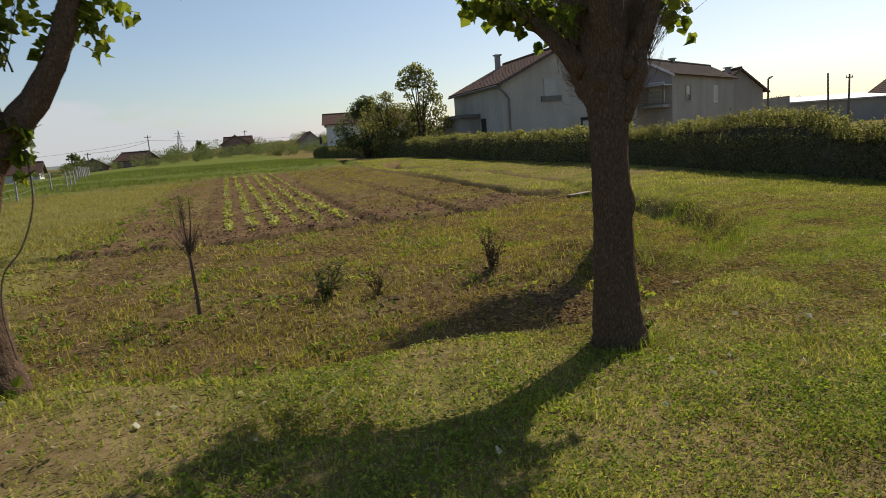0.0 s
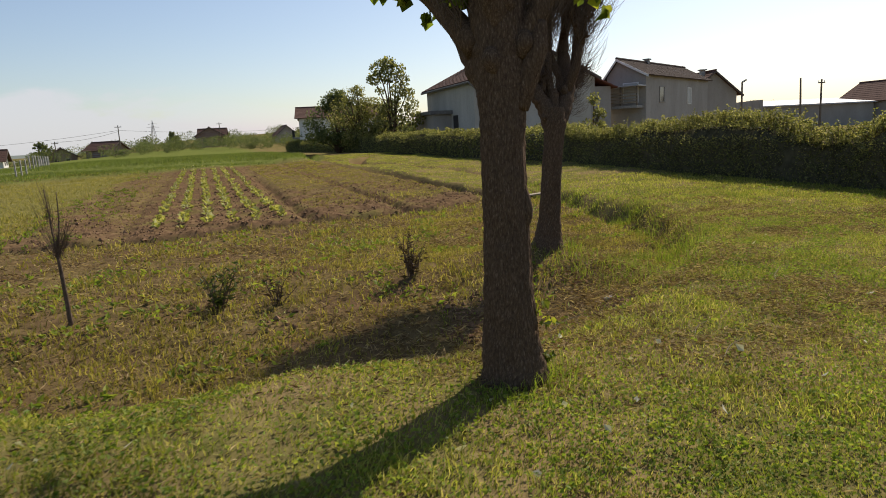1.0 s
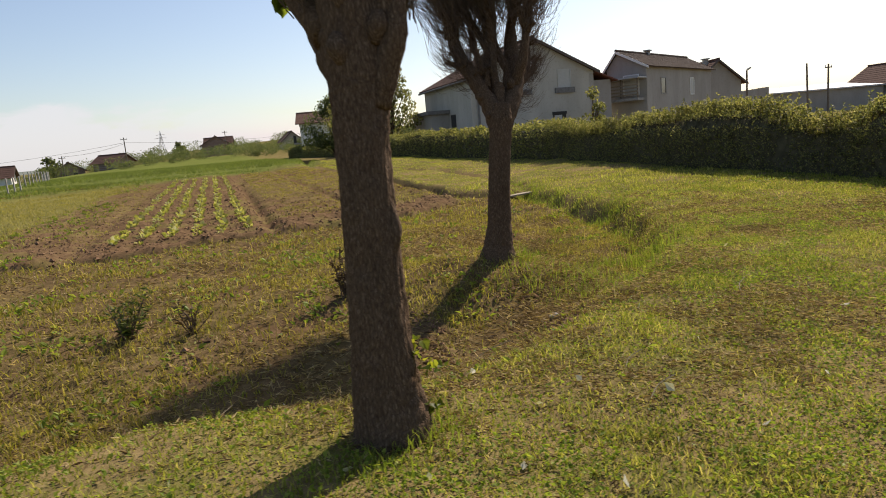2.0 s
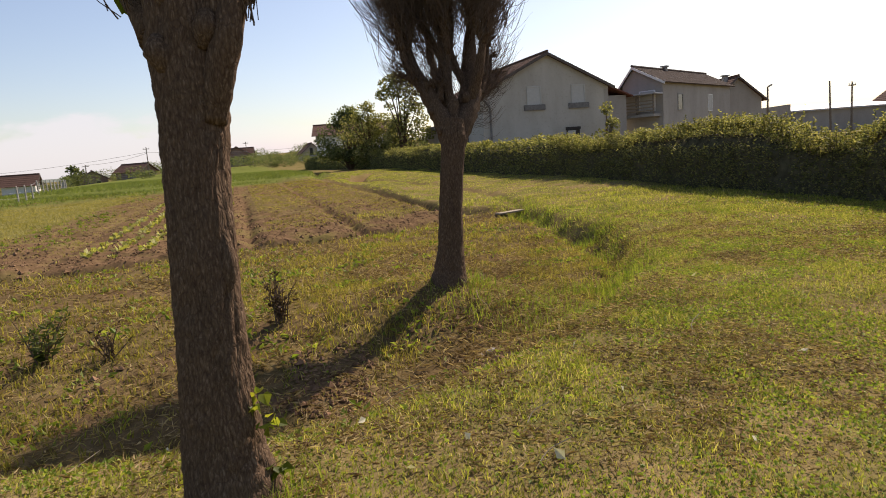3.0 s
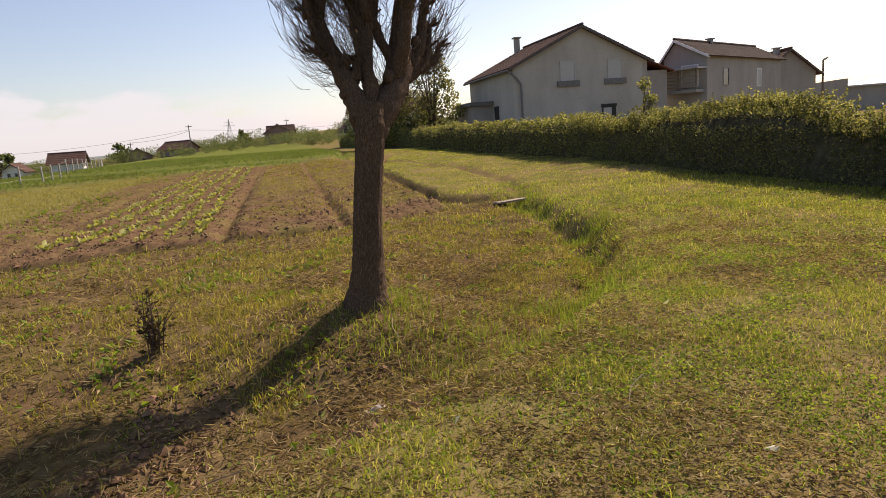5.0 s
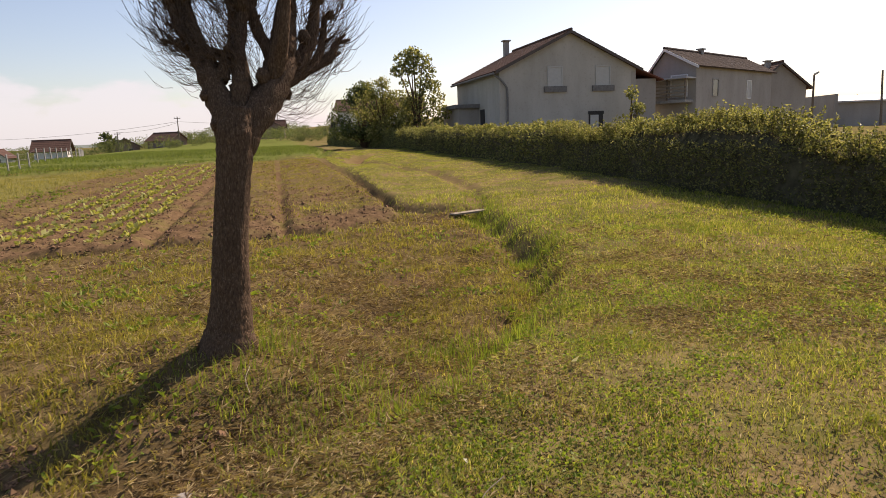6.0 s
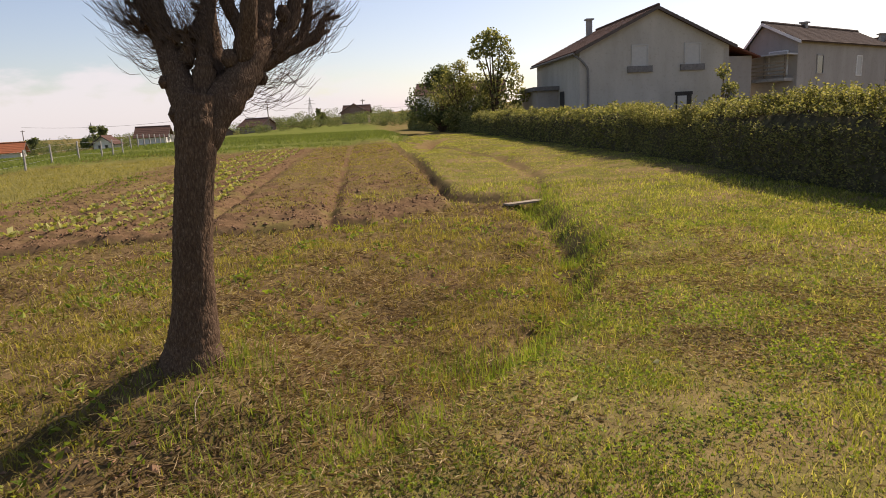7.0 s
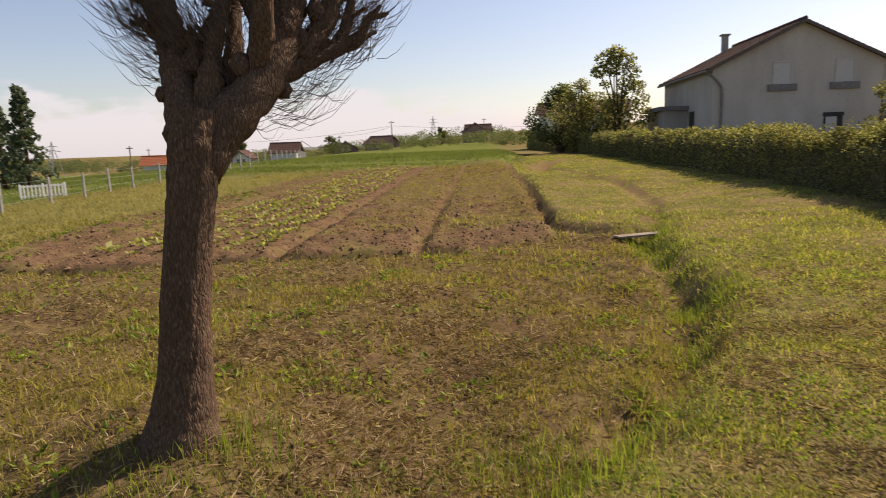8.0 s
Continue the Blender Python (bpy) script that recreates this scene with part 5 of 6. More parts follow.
def white_gate():
    x, y = -17.9, 22.0
    ob = thing("gate", pose(x, y, height(x, y), 0, 0, 68) @ Matrix.Scale(0.58, 4), "low white painted timber gate beside the fence", "gate")
    for px in (0, 1.25, 2.5):
        part("post", Build().box((px - 0.06, -0.06, -0.1), (px + 0.06, 0.06, 0.95)), WHITE_TRIM, ob)
    for z in (0.15, 0.75):
        part("rail", Build().box((0.061, -0.025, z), (2.439, 0.025, z + 0.1)), WHITE_TRIM, ob)
    for k in range(11):
        part("picket", Build().box((0.15 + k * 0.215, -0.05, 0.08), (0.23 + k * 0.215, -0.027, 0.9)), WHITE_TRIM, ob)


# ---- the plot: beds, crops, weeds ----


def crops():
    """Six rows of young leafy plants."""
    kinds = []
    for k in range(5):
        g = np.random.default_rng(300 + k)
        n = 9 + k % 3
        a = g.uniform(0, 2 * np.pi, n)
        up = g.uniform(0.15, 1.1, n)
        d = np.stack([np.cos(a), np.sin(a), up], 1)
        c = np.zeros((n, 3)) + np.stack([0.03 * np.cos(a), 0.03 * np.sin(a), g.uniform(0.0, 0.06, n)], 1)
        kinds.append(leaf_mesh("leaves", c, d, g.uniform(0.07, 0.115, n), CROP_LEAF, 0.7, 0.12))
    rnd = random.Random(12)
    count = 0
    for row in range(6):
        v = 0.05 + row * 0.47
        u = 12.0 + rnd.uniform(0, 0.3)
        while not inside(np.array([0.954 * v - 0.30 * (u - 0.75)]), np.array([0.30 * v + 0.954 * (u - 0.75)]), BED_POLY)[0]:
            u += 0.1
        while u < 38.5:
            vv = v + rnd.gauss(0, 0.022)
            x, y = 0.954 * vv - 0.30 * u, 0.30 * vv + 0.954 * u
            if rnd.random() < 0.93:
                me = kinds[rnd.randrange(5)]
                ob = new("crop_plant", me)
                s = rnd.uniform(0.8, 1.2)
                ob.matrix_world = pose(x, y, height(x, y), 0, 0, 17.5) @ Matrix.Diagonal((0.8 * s, 1.5 * s, s, 1)) @ pose(0, 0, 0, 0, 0, rnd.uniform(0, 360))
                tagged(ob, "young leafy green vegetable plant in bare soil", "plant", "rows of vegetable plants")
                count += 1
            u += rnd.uniform(0.3, 0.44) * (1 + max(0, u - 20) * 0.05)
    # ragged weeds among the clods beside the rows
    g = np.random.default_rng(9)
    n = 1500
    v, u = g.uniform(-7.5, -1.0, n), g.uniform(11.5, 39, n)
    x, y = 0.954 * v - 0.30 * u, 0.30 * v + 0.954 * u
    _, soil, _, _, _ = land(x, y)
    keep = (soil > 0.2) & (vnoise(x * 0.7, y * 0.5, 61) > -0.1)
    x, y = x[keep], y[keep]
    k = 7
    x, y = np.repeat(x, k) + g.normal(0, 0.03, len(x) * k), np.repeat(y, k) + g.normal(0, 0.03, len(y) * k)
    z = land(x, y)[0]
    d = unit(len(x))
    d[:, 2] = np.abs(d[:, 2]) + 0.25
    tagged(new("bed_weeds", leaf_mesh("bed_weeds", np.stack([x, y, z], 1), d, g.uniform(0.04, 0.1, len(x)), LUSH, 0.4)), "scattered leafy weeds on the tilled bed", "weeds", kind="stuff")


def clods():
    """Lumps of earth on the tilled beds."""
    g = np.random.default_rng(21)
    n = 42000
    v, u = g.uniform(-8.0, 7.6, n), 11.0 + 27 * g.uniform(0, 1, n) ** 1.8
    x, y = 0.954 * v - 0.30 * u, 0.30 * v + 0.954 * u
    z, soil, _, _, _ = land(x, y)
    keep = soil > 0.55
    bx, by = g.uniform(-2.5, 4.0, 16000), g.uniform(5.0, 8.6, 16000)
    bz, bank, _, _, _ = land(bx, by)
    crumb = bank * g.uniform(0.4, 1.0, 16000) > 0.3
    x, y, z = (np.concatenate([p[keep], q[crumb]]) for p, q in ((x, bx), (y, by), (z, bz)))
    n = len(x)
    octa = np.array([(1, 0, 0), (0, 1, 0), (-1, 0, 0), (0, -1, 0), (0, 0, 0.75), (0, 0, -0.5)], float)
    size = g.gamma(1.6, 0.006, n) + 0.007
    jit = g.uniform(0.6, 1.35, (n, 6, 3))
    a = g.uniform(0, 6.28, n)
    p = octa[None] * jit * size[:, None, None]
    ca, sa = np.cos(a)[:, None], np.sin(a)[:, None]
    p = np.stack([p[..., 0] * ca - p[..., 1] * sa, p[..., 0] * sa + p[..., 1] * ca, p[..., 2]], -1)
    p += np.stack([x, y, z + size * 0.2], 1)[:, None, :]
    tri = np.array([(0, 1, 4), (1, 2, 4), (2, 3, 4), (3, 0, 4), (1, 0, 5), (2, 1, 5), (3, 2, 5), (0, 3, 5)])
    f = (np.arange(n)[:, None, None] * 6 + tri[None]).reshape(-1, 3)
    tagged(new("clods", np_mesh("clods", p.reshape(-1, 3), f, CLOD)), "crumbly brown clods of tilled earth", "soil", kind="stuff")


def weed_plant(x, y, h, stems, leaf, seed, label, leafy=True, material=WEED_LEAF, spread=0.3):
    ob = thing("weed", pose(x, y, height(x, y)), label, "weed", "tall weeds on the plot")
    rnd = random.Random(seed)
    st, cs, ds, ss = Build(), [], [], []
    for _ in range(stems):
        tip = Vector((rnd.gauss(0, spread * h), rnd.gauss(0, spread * h), h * rnd.uniform(0.5, 1.1)))
        mid = tip * 0.5 + Vector((rnd.gauss(0, 0.03), rnd.gauss(0, 0.03), 0.05))
        line = lerp_path([(rnd.gauss(0, 0.03), rnd.gauss(0, 0.03), -0.03), mid, tip], 3)
        st.tube(line, list(np.linspace(0.006, 0.002, len(line))), 4)
        for p in line[1:]:
            for _ in range(2 if leafy else 1):
                cs.append(tuple(p + Vector((rnd.gauss(0, 0.012), rnd.gauss(0, 0.012), rnd.gauss(0, 0.02)))))
                ds.append((rnd.gauss(0, 1), rnd.gauss(0, 1), rnd.uniform(-0.2, 0.9)))
                ss.append(leaf * rnd.uniform(0.5, 1.3) * (1.2 if p.z < h * 0.45 else 0.75))
    tagged(part("stalk_mass", st, TWIG, ob), kind="stuff")
    tagged(mesh_part("leaves", leaf_mesh("leaves", np.array(cs), np.array(ds), np.array(ss), material, 0.36), ob), kind="stuff")


def sapling():
    x, y = -2.58, 7.07
    ob = thing("sapling", pose(x, y, height(x, y)), "thin bare sapling with forked twiggy top", "tree")
    stem = lerp_path([(0.01, 0, -0.05), (0.0, 0, 0.25), (-0.01, 0, 0.5), (-0.02, 0, 0.66)], 4)
    part("trunk", Build().tube(stem, list(np.linspace(0.024, 0.016, len(stem))), 8), TWIG, ob, "", True)
    for p, r in (([(-0.02, 0, 0.64), (-0.035, 0, 0.85), (-0.05, 0.01, 1.08), (-0.065, 0.01, 1.3)], 0.012), ([(-0.02, 0, 0.66), (0.01, 0.01, 0.85), (0.03, 0.02, 1.05), (0.05, 0.0, 1.27)], 0.011), ([(-0.02, 0, 0.66), (0.05, -0.02, 0.78), (0.1, -0.03, 0.92)], 0.008)):
        line = lerp_path(p, 4)
        part("branch", Build().tube(line, list(np.linspace(r, r * 0.4, len(line))), 6), TWIG, ob, "", True)
    tw, rnd = Build(), random.Random(9)
    twig_fan(tw, (-0.02, 0, 0.67), (-0.3, 0, 0.9), 0.3, 46, 0.34, 0.0022, rnd, 0.25)
    twig_fan(tw, (-0.01, 0, 0.7), (0.35, 0, 0.9), 0.28, 40, 0.32, 0.0022, rnd, 0.25)
    twig_fan(tw, (-0.03, 0, 1.0), (0, 0, 1), 0.2, 16, 0.3, 0.0022, rnd, 0.25)
    tagged(part("twig_mass", tw, TWIG, ob), kind="stuff")


def small_items():
    # plank over the ditch
    x, y = 3.67, 16.18
    me = Build().box((-0.38, -0.1, 0), (0.38, 0.1, 0.03))
    me.v = [(px, py, pz + 0.006 * math.sin(px * 5)) for px, py, pz in me.v]
    ob = part("plank", me, PLANK_WOOD)
    ob.matrix_world = pose(x, y, 0.5 * (height(3.38, 15.95) + height(3.96, 16.42)) + 0.005, 0, 0, 36)
    tagged(ob, "short weathered plank laid across the ditch", "plank")
    # pale broken stone at the edge of the plot
    g = np.random.default_rng(77)
    for x, y, s in ((2.52, 6.64, 0.05), (2.43, 6.7, 0.03)):
        bm = bmesh.new()
        bmesh.ops.create_icosphere(bm, subdivisions=2, radius=s)
        for v in bm.verts:
            v.co *= 1 + 0.35 * noise.noise(v.co * 14 + Vector((x, y, 0)))
            v.co.z *= 0.55
        me = bpy.data.meshes.new("stone")
        bm.to_mesh(me)
        bm.free()
        me.materials.append(STONE)
        ob = new("stone", me)
        ob.matrix_world = pose(x, y, height(x, y) + s * 0.15, 0, 0, g.uniform(0, 360))
        tagged(ob, "pale broken stone lying in dry grass", "stone", "loose stones")
    # fallen leaves and dry sticks on the lawn
    kinds = [leaf_mesh("fallen_leaf", np.zeros((1, 3)), np.array([[1.0, 0.2 * k, 0.12]]), np.array([0.075]), PALE_LEAF, 0.7, 0.1) for k in range(3)]
    spots = [(2.28, 4.75), (2.66, 4.45), (2.5, 4.0), (1.85, 3.95), (1.6, 3.55), (2.2, 3.7), (0.9, 3.5), (0.4, 4.0), (1.45, 3.9), (1.5, 4.1), (3.1, 5.2), (3.5, 4.6), (4.35, 5.7), (3.0, 6.0), (1.2, 3.3), (-0.6, 3.7),
             (-1.2, 3.9), (-1.9, 3.7), (-0.9, 3.2), (-1.58, 3.62), (-1.48, 3.7), (-1.66, 3.55), (-1.4, 3.66), (-1.72, 3.7), (-1.05, 3.58), (-0.95, 3.66), (-2.0, 3.3), (-1.9, 3.22), (0.1, 3.3), (3.8, 6.6), (4.4, 7.7), (2.0, 4.55), (4.9, 8.3), (2.9, 4.1), (1.75, 5.2), (0.75, 6.05), (0.5, 5.6), (-2.2, 4.0), (-2.6, 3.9), (-1.55, 3.55), (0.3, 2.9), (1.9, 3.2), (1.1, 4.05), (3.4, 3.9)]
    for k, (x, y) in enumerate(spots):
        ob = new("fallen_leaf", kinds[k % 3])
        ob.matrix_world = pose(x, y, height(x, y) + 0.035, g.uniform(-35, 35), g.uniform(-35, 35), g.uniform(0, 360)) @ Matrix.Scale(g.uniform(0.5, 0.95), 4)
        tagged(ob, "pale dry fallen leaf lying on the grass", "leaf", "fallen leaves")
    for x, y, L, a in ((2.62, 4.95, 0.16, 40), (2.62, 4.5, 0.2, 35), (3.9, 6.3, 0.22, 60), (1.9, 5.75, 0.3, 20), (2.5, 7.6, 0.25, 110), (0.2, 5.2, 0.3, 70), (3.1, 8.0, 0.22, 150)):
        line = lerp_path([(-L / 2, 0, 0), (0, 0.02, 0.02), (L / 2, -0.01, 0.03)], 4)
        ob = part("stick", Build().tube(line, [0.0028] * len(line), 5), DRY_STICK)
        ob.matrix_world = pose(x, y, height(x, y) + 0.03, 0, -12, a)
        tagged(ob, "dry pale stick lying in the grass", "stick", "dry sticks")


DRY_STICK = mat_plain("dry_stick", (0.3, 0.24, 0.16), 0.9, 0.3, 20)

# ---- grass, straw and lawn weeds ----
ROUTE = [(0.0, 0.3), (1.5, 1.6), (3.0, 2.9), (4.1, 4.4), (4.8, 6.1), (5.0, 8.0)]


def scatter(n, box, weight, seed):
    """Random places in box, thinned by weight(x, y, distance from the route, land)."""
    g = np.random.default_rng(seed)
    x, y = g.uniform(box[0], box[1], n), g.uniform(box[2], box[3], n)
    d, _ = line_distance(x, y, ROUTE)
    keep = g.uniform(0, 1, n) < 1.0 / (1 + (d / 3.2) ** 2.2)
    x, y, d = x[keep], y[keep], d[keep]
    cover = land(x, y)
    keep = g.uniform(0, 1, len(x)) < weight(x, y, d, cover)
    return x[keep], y[keep], d[keep], cover[0][keep], g


def clump(x, y, a, b, seed):
    return step(a, b, 0.6 * vnoise(x * 2.1, y * 2.1, seed) + 0.4 * vnoise(x * 6.5, y * 6.5, seed + 1))


def green_lawn(x, y):
    """The moist end of the lawn round the first tree, thick with clover."""
    return np.exp(-((x - 1.2) / 3.0) ** 2 - ((y - 2.8) / 1.5) ** 4)


def lawn_grass():
    def w(x, y, d, c):
        return step(-3.0, 1.4, y) * (1 - c[2]) * (1 - c[1]) * (1 - c[3]) * (0.5 + 0.5 * clump(x, y, -0.4, 0.4, 90)) * (0.75 + 0.25 * step(-0.5, 0.2, vnoise(x * 0.55, y * 0.55, 89)))
    x, y, d, z, g = scatter(2000000, (-7, 10.4, -3.0, 18), w, 401)
    n = len(x)
    lush = clump(x, y, -0.1, 0.5, 93)
    L = (0.024 + 0.028 * g.uniform(0, 1, n) + 0.028 * lush) * (1 + 0.06 * np.minimum(d, 9))
    tagged(new("lawn_grass", blade_mesh("lawn_grass", x, y, z, L, (0.0034 + 0.0024 * g.uniform(0, 1, n)) * (1 + 0.22 * d), g.uniform(0.25, 0.95, n), GRASS)), "short mown yellow-green lawn grass", "grass", kind="stuff")
    # clover and broad leaves in patches
    x, y, d, z, g = scatter(950000, (-6, 9.5, -3.0, 15), lambda x, y, d, c: step(-3.0, 1.4, y) * (1 - c[2]) * (1 - c[1]) * (0.07 + 0.25 * green_lawn(x, y) + 0.68 * clump(x, y, -0.15, 0.3, 95)) * (0.2 + 0.8 * step(-0.1, 0.4, vnoise(x * 0.45, y * 0.45, 88) + 0.9 * green_lawn(x, y))), 402)
    n = len(x)
    a = g.uniform(0, 6.28, n)
    dirs = np.stack([np.cos(a), np.sin(a), g.uniform(0.1, 0.9, n)], 1)
    tagged(new("lawn_weeds", leaf_mesh("lawn_weeds", np.stack([x, y, z + g.uniform(0.01, 0.04, n)], 1), dirs, (0.011 + 0.015 * g.uniform(0, 1, n)) * (1 + 0.09 * d), LUSH, 0.75)), "clover and broad-leaved weeds in the lawn", "weeds", kind="stuff")
    # dry clippings on the lawn
    x, y, d, z, g = scatter(1000000, (-6, 9.5, -3.0, 14), lambda x, y, d, c: step(-3.0, 1.4, y) * (1 - c[2]) * (1 - c[1]) * (0.15 + 0.85 * (1 - clump(x, y, -0.15, 0.3, 95)) * step(0.35, -0.35, vnoise(x * 0.55, y * 0.55, 89))) * (1 - 0.7 * green_lawn(x, y)), 403)
    n = len(x)
    a = g.uniform(0, 6.28, n)
    dirs = np.stack([np.cos(a), np.sin(a), g.uniform(-0.1, 0.35, n)], 1)
    tagged(new("clippings", leaf_mesh("clippings", np.stack([x, y, z + g.uniform(0.008, 0.03, n)], 1), dirs, g.uniform(0.015, 0.055, n) * (1 + 0.1 * d), DRY_GRASS, 0.2, 0.08)), "dry straw-coloured clippings on the lawn", "clippings", kind="stuff")


def green_patch(x, y):
    """Where the plot has greened over: less on the raked ground by the bank."""
    near_bank = np.exp(-((x - 1.6) / 2.4) ** 2 - ((y - 6.55) / 1.1) ** 2)
    return step(-0.35, 0.35, 0.7 * vnoise(x * 0.7, y * 0.7, 160) + 0.35 * vnoise(x * 2.2, y * 2.2, 121) + 0.36 - 0.85 * near_bank)


def plot_cover():
    # living tufts
    def w(x, y, d, c):
        return c[2] * (0.1 + 0.9 * green_patch(x, y)) * (0.25 + 0.75 * clump(x, y, -0.35, 0.35, 110))
    x, y, d, z, g = scatter(850000, (-9, 5.2, 4.0, 17), w, 411)
    n = len(x)
    L = (0.03 + 0.05 * g.uniform(0, 1, n)) * (1 + 0.07 * d)
    tagged(new("plot_grass", blade_mesh("plot_grass", x, y, z, L, (0.004 + 0.002 * g.uniform(0, 1, n)) * (1 + 0.2 * d), g.uniform(0.2, 0.95, n), YELLOW_GREEN)), "thin yellow-green regrowth on the plot", "grass", kind="stuff")
    # brown litter and cut stalks, lying every way
    x, y, d, z, g = scatter(900000, (-9, 5.2, 4.0, 17), lambda x, y, d, c: np.maximum(c[2], 0.7 * c[1] * (y < 9.5)) * (1 - 0.72 * green_patch(x, y)) * (0.25 + 0.75 * clump(x, y, -0.3, 0.3, 112)), 412)
    n = len(x)
    a = g.uniform(0, 6.28, n)
    dirs = np.stack([np.cos(a), np.sin(a), g.uniform(-0.1, 0.55, n)], 1)
    tagged(new("dry_litter", leaf_mesh("dry_litter", np.stack([x, y, z + g.uniform(0.0, 0.03, n)], 1), dirs, g.uniform(0.02, 0.075, n) * (1 + 0.09 * d), DRY_GRASS, 0.15, 0.06)), "matted brown cut stalks and dry leaves", "litter", kind="stuff")
    x, y, d, z, g = scatter(200000, (-8, 5.2, 4.0, 15), lambda x, y, d, c: c[2] * (0.1 + 0.6 * clump(x, y, 0.0, 0.5, 114)), 413)
    n = len(x)
    a = g.uniform(0, 6.28, n)
    dirs = np.stack([np.cos(a), np.sin(a), g.uniform(-0.05, 0.4, n)], 1)
    tagged(new("straw", leaf_mesh("straw", np.stack([x, y, z + g.uniform(0.01, 0.05, n)], 1), dirs, g.uniform(0.04, 0.15, n), STRAW, 0.04, 0.02)), "pale straw scattered over the plot", "straw", kind="stuff")
    # broad leaves
    x, y, d, z, g = scatter(110000, (-8, 5.0, 4.0, 15), lambda x, y, d, c: c[2] * (0.25 + 0.75 * green_patch(x, y)) * clump(x, y, -0.1, 0.4, 116), 414)
    n = len(x)
    a = g.uniform(0, 6.28, n)
    dirs = np.stack([np.cos(a), np.sin(a), g.uniform(0.1, 1.0, n)], 1)
    tagged(new("plot_weeds", leaf_mesh("plot_weeds", np.stack([x, y, z + 0.015], 1), dirs, g.uniform(0.025, 0.06, n) * (1 + 0.1 * d), LUSH, 0.5)), "small green broad-leaved weeds on the plot", "weeds", kind="stuff")


def tall_grass():
    """Lusher tufts in the ditch, round the trees and along the banks."""
    g = np.random.default_rng(421)
    xs, ys, Ls = [], [], []
    total = sum(math.dist(a, b) for a, b in zip(DITCH, DITCH[1:]))
    s = g.uniform(0.8, min(total, 12.0), 9000)
    px, py, dx, dy = along_line(DITCH, s)
    o = g.normal(0.05, 0.2, len(s))
    keep = vnoise(s * 1.6, s * 0 + 3, 71) + 0.4 * g.normal(0, 1, len(s)) > -0.05
    xs.append((px + dy * o)[keep]), ys.append((py - dx * o)[keep]), Ls.append(g.uniform(0.06, 0.2, keep.sum()))
    for cx, cy, r, n, L in ((2.5, 8.1, 0.2, 150, 0.18), (2.35, 7.8, 0.35, 160, 0.1), (1.45, 4.4, 0.2, 300, 0.13), (1.25, 4.1, 0.25, 260, 0.1), (-3.1, 4.2, 0.3, 400, 0.12), (3.0, 7.9, 0.4, 380, 0.12), (2.9, 7.2, 0.35, 300, 0.11), (2.5, 7.5, 0.3, 200, 0.11), (3.6, 9.0, 0.4, 400, 0.12)):
        xs.append(g.normal(cx, r * 0.6, n)), ys.append(g.normal(cy, r * 0.6, n)), Ls.append(L * g.uniform(0.4, 1.2, n))
    x, y, L = np.concatenate(xs), np.concatenate(ys), np.concatenate(Ls)
    z = land(x, y)[0]
    tagged(new("tall_grass", blade_mesh("tall_grass", x, y, z, L, g.uniform(0.004, 0.008, len(x)), g.uniform(0.1, 0.7, len(x)), LUSH)), "longer lush grass tufts in the ditch", "grass", kind="stuff")


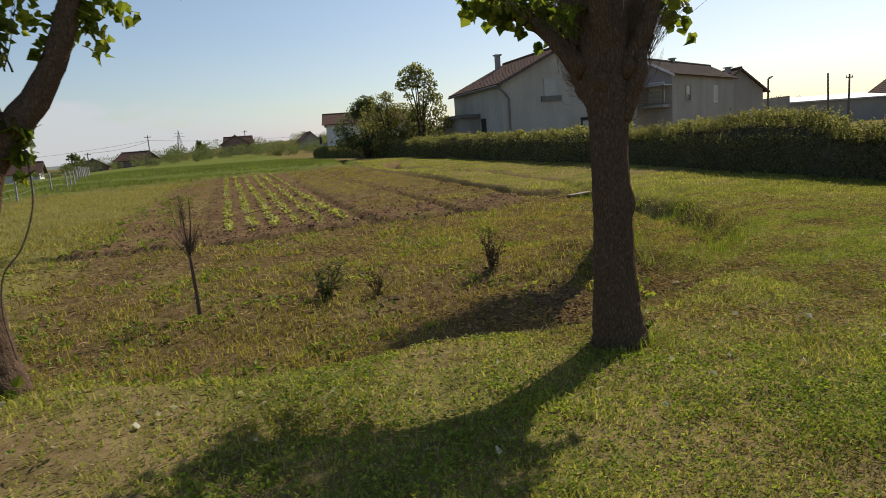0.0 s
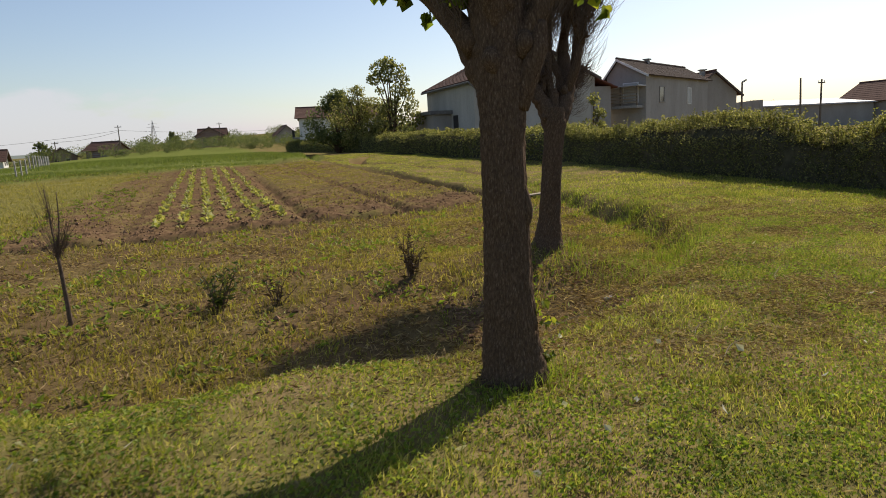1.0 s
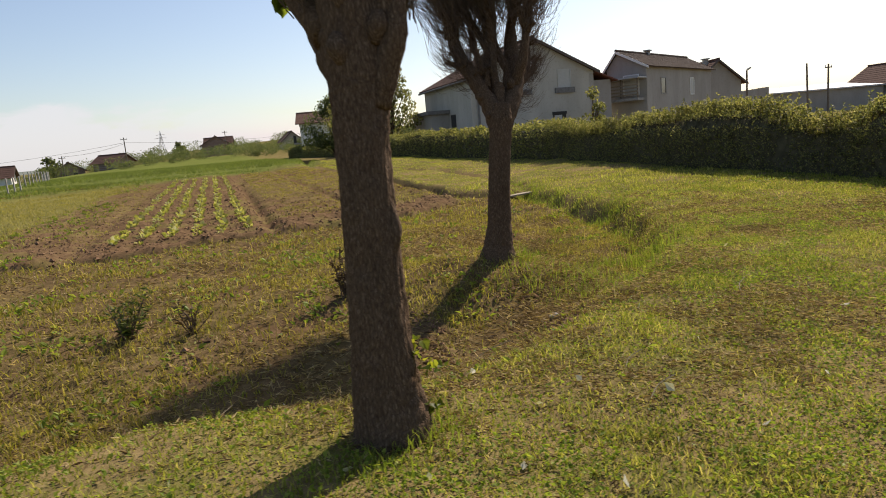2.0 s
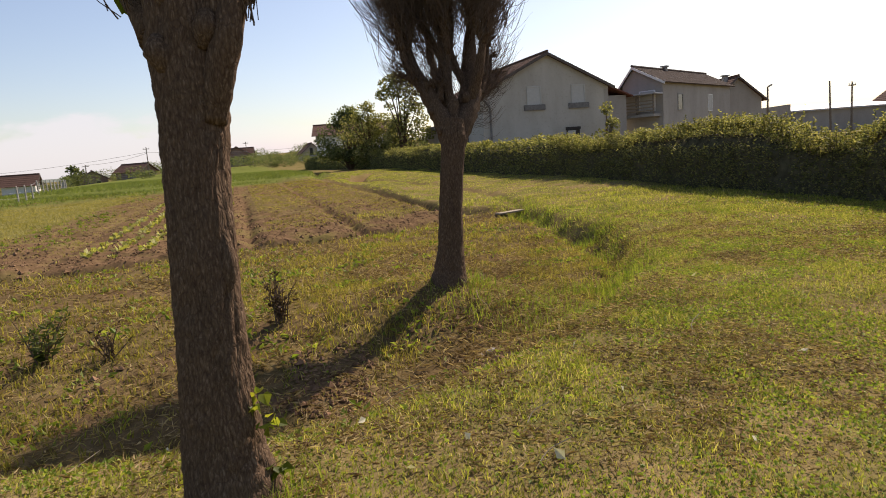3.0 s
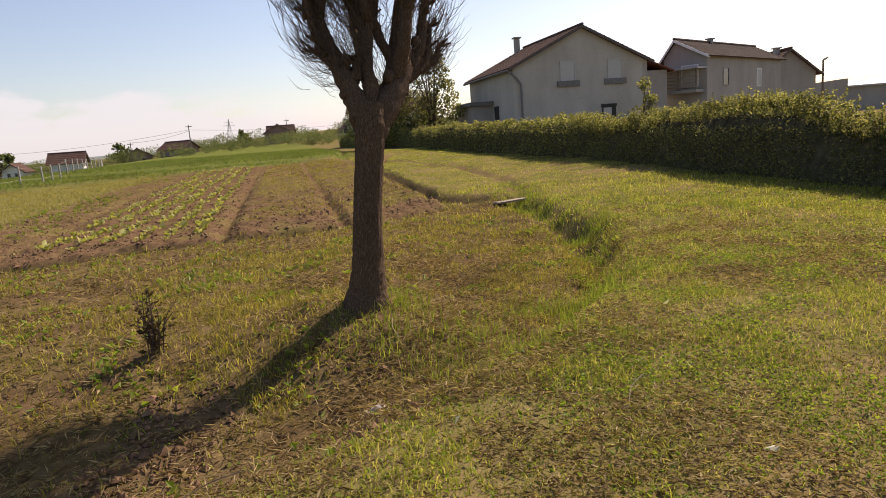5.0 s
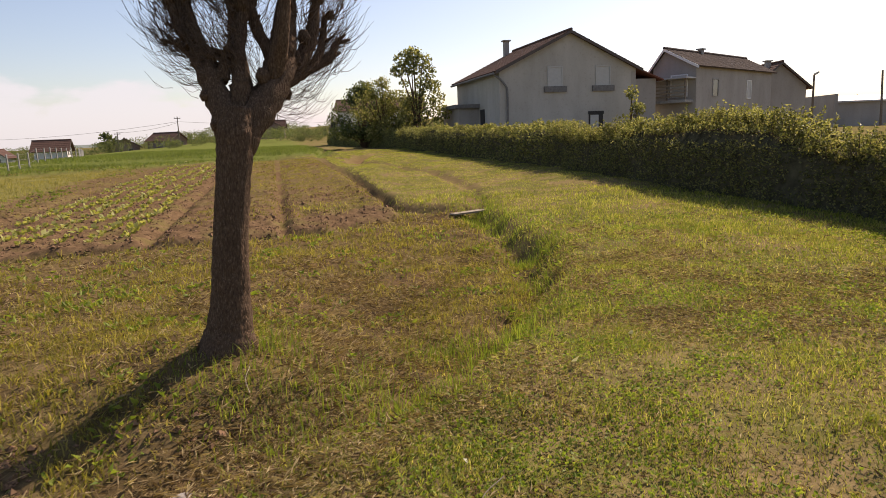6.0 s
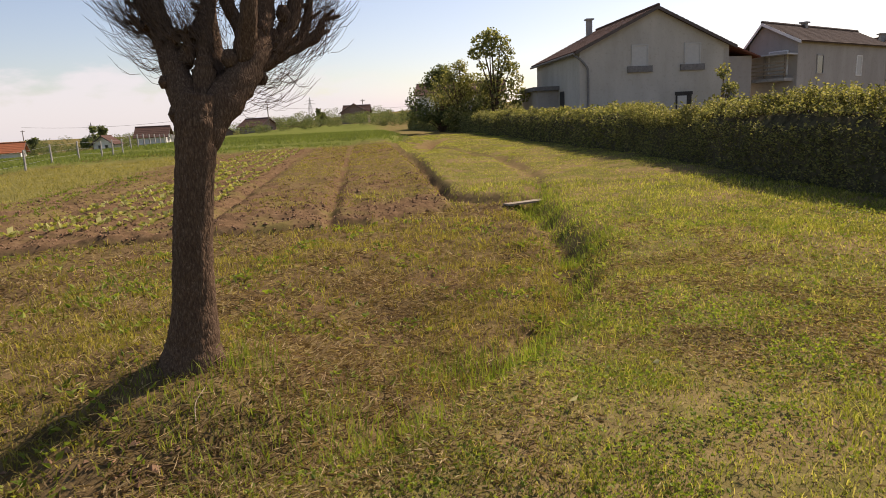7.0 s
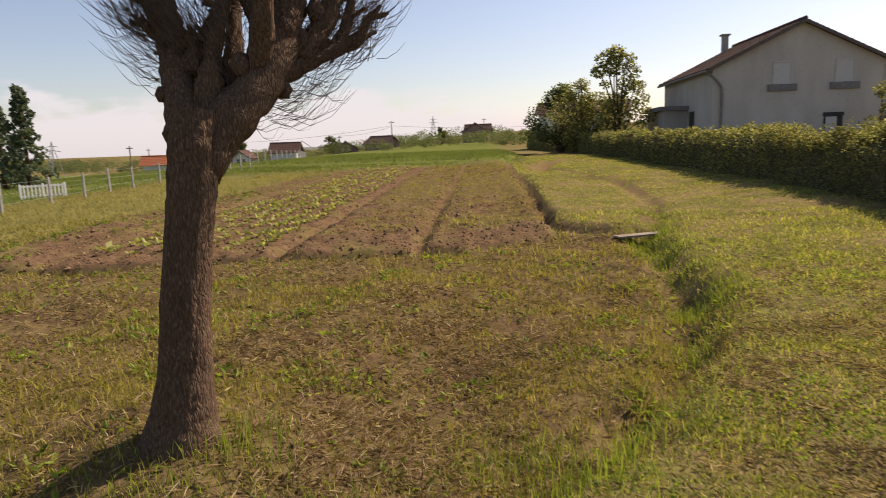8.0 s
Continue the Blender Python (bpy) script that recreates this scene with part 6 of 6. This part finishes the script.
def field_grass():
    """Wheat and rough yellow grass, away from the route."""
    g = np.random.default_rng(431)
    n = 330000
    v, u = g.uniform(-36, 9, n), 12 + 70 * g.uniform(0, 1, n) ** 1.3
    x, y = 0.954 * v - 0.30 * u, 0.30 * v + 0.954 * u
    z, soil, dry, wheat, yellow = land(x, y)
    pick = (wheat > 0.5) & (g.uniform(0, 1, n) < 0.6)
    k = pick.sum()
    tagged(new("wheat", blade_mesh("wheat", x[pick], y[pick], z[pick], g.uniform(0.08, 0.22, k) * (1 + 0.004 * u[pick]), g.uniform(0.012, 0.028, k) * (1 + 0.012 * u[pick]), g.uniform(0.2, 0.85, k), WHEAT, True)), "dense green young wheat beyond the beds", "wheat", kind="stuff")
    pick = yellow > 0.5
    k = pick.sum()
    tagged(new("yellow_grass", blade_mesh("yellow_grass", x[pick], y[pick], z[pick], g.uniform(0.06, 0.2, k), g.uniform(0.01, 0.022, k), g.uniform(0.3, 0.9, k), YELLOW_GRASS, True)), "rough yellow-green grass strip by the fence", "grass", kind="stuff")
    # sparse green haze on the sown strips
    n = 170000
    v, u = g.uniform(-7.5, 7.4, n), 15 + 24 * g.uniform(0, 1, n) ** 1.2
    x, y = 0.954 * v - 0.30 * u, 0.30 * v + 0.954 * u
    z, soil, dry, wheat, yellow = land(x, y)
    strip = np.where(v > 5.2, 0.95, np.where(v > 3.2, 0.75, np.where(v < -0.4, 0.25, 0.03)))
    pick = inside(x, y, BED_POLY) & (g.uniform(0, 1, n) < strip * step(0.9, 2.2, line_distance(x, y, BED_EDGE)[0]) * clump(x, y, -0.5, 0.3, 130))
    k = pick.sum()
    tagged(new("bed_grass", blade_mesh("bed_grass", x[pick], y[pick], z[pick], g.uniform(0.03, 0.08, k), (0.006 + 0.0006 * u[pick]) * g.uniform(0.6, 1.3, k), g.uniform(0.3, 0.9, k), YELLOW_GREEN, True)), "thin green seedlings and weeds on the sown strips", "seedlings", kind="stuff")
    # coarse lawn tufts farther off, up to the hedge
    n = 420000
    x, y = g.uniform(-7, 11, n), 5 + 42 * g.uniform(0, 1, n) ** 1.35
    z, soil, dry, wheat, yellow = land(x, y)
    d, _ = line_distance(x, y, ROUTE)
    pick = (dry < 0.4) & (soil < 0.25) & (wheat < 0.3) & (g.uniform(0, 1, n) < step(2.5, 8.0, d)) & (clump(x, y, -0.6, 0.2, 98) > g.uniform(0, 1, n) * 0.9)
    k = pick.sum()
    tagged(new("rough_lawn", blade_mesh("rough_lawn", x[pick], y[pick], z[pick], g.uniform(0.025, 0.065, k), (0.005 + 0.0007 * y[pick]) * g.uniform(0.6, 1.3, k), g.uniform(0.4, 0.95, k), GRASS, True)), "mown rough grass towards the hedge", "grass", kind="stuff")


YELLOW_GREEN = foliage("regrowth_blades", (0.14, 0.135, 0.027), (0.26, 0.235, 0.046), (0.42, 0.35, 0.12), 0.45, 0.65, 1.5)
garden()
conifer(-29.2, 30.8, 5.4, 1)
conifer(-31.4, 31.0, 4.8, 2)
far_trees()
for args in ((-62, 146, 6.4), (-72, 139, 4.2), (-140, 160, 7.2), (-20, 230, 8.6), (-84, 90, 4.6), (-116, 126, 5.5), (-52, 186, 6.5)):
    utility_pole(*args)
utility_pole(38.2, 74.7, 5.4, 0, True)
utility_pole(45.3, 75, 5.6, 0, False, -2.0)
utility_pole(48.2, 76, 5.4, 0.8)
for args in ((-150, 128, 9), (-125, 330, 12), (-230, 300, 11)):
    pylon(*args)
wires()
fence()
white_gate()
crops()
clods()
weed_plant(-1.2, 7.2, 0.42, 15, 0.085, 1, "leafy dark green weed on bare soil")
weed_plant(-0.6, 7.15, 0.26, 11, 0.07, 2, "small brown-stemmed weed on bare soil", False, DEAD_LEAF)
weed_plant(0.7, 7.6, 0.48, 16, 0.06, 3, "tall dry dark-leaved weed on the plot", True, DEAD_LEAF, 0.14)
sapling()
small_items()
lawn_grass()
plot_cover()
tall_grass()
field_grass()
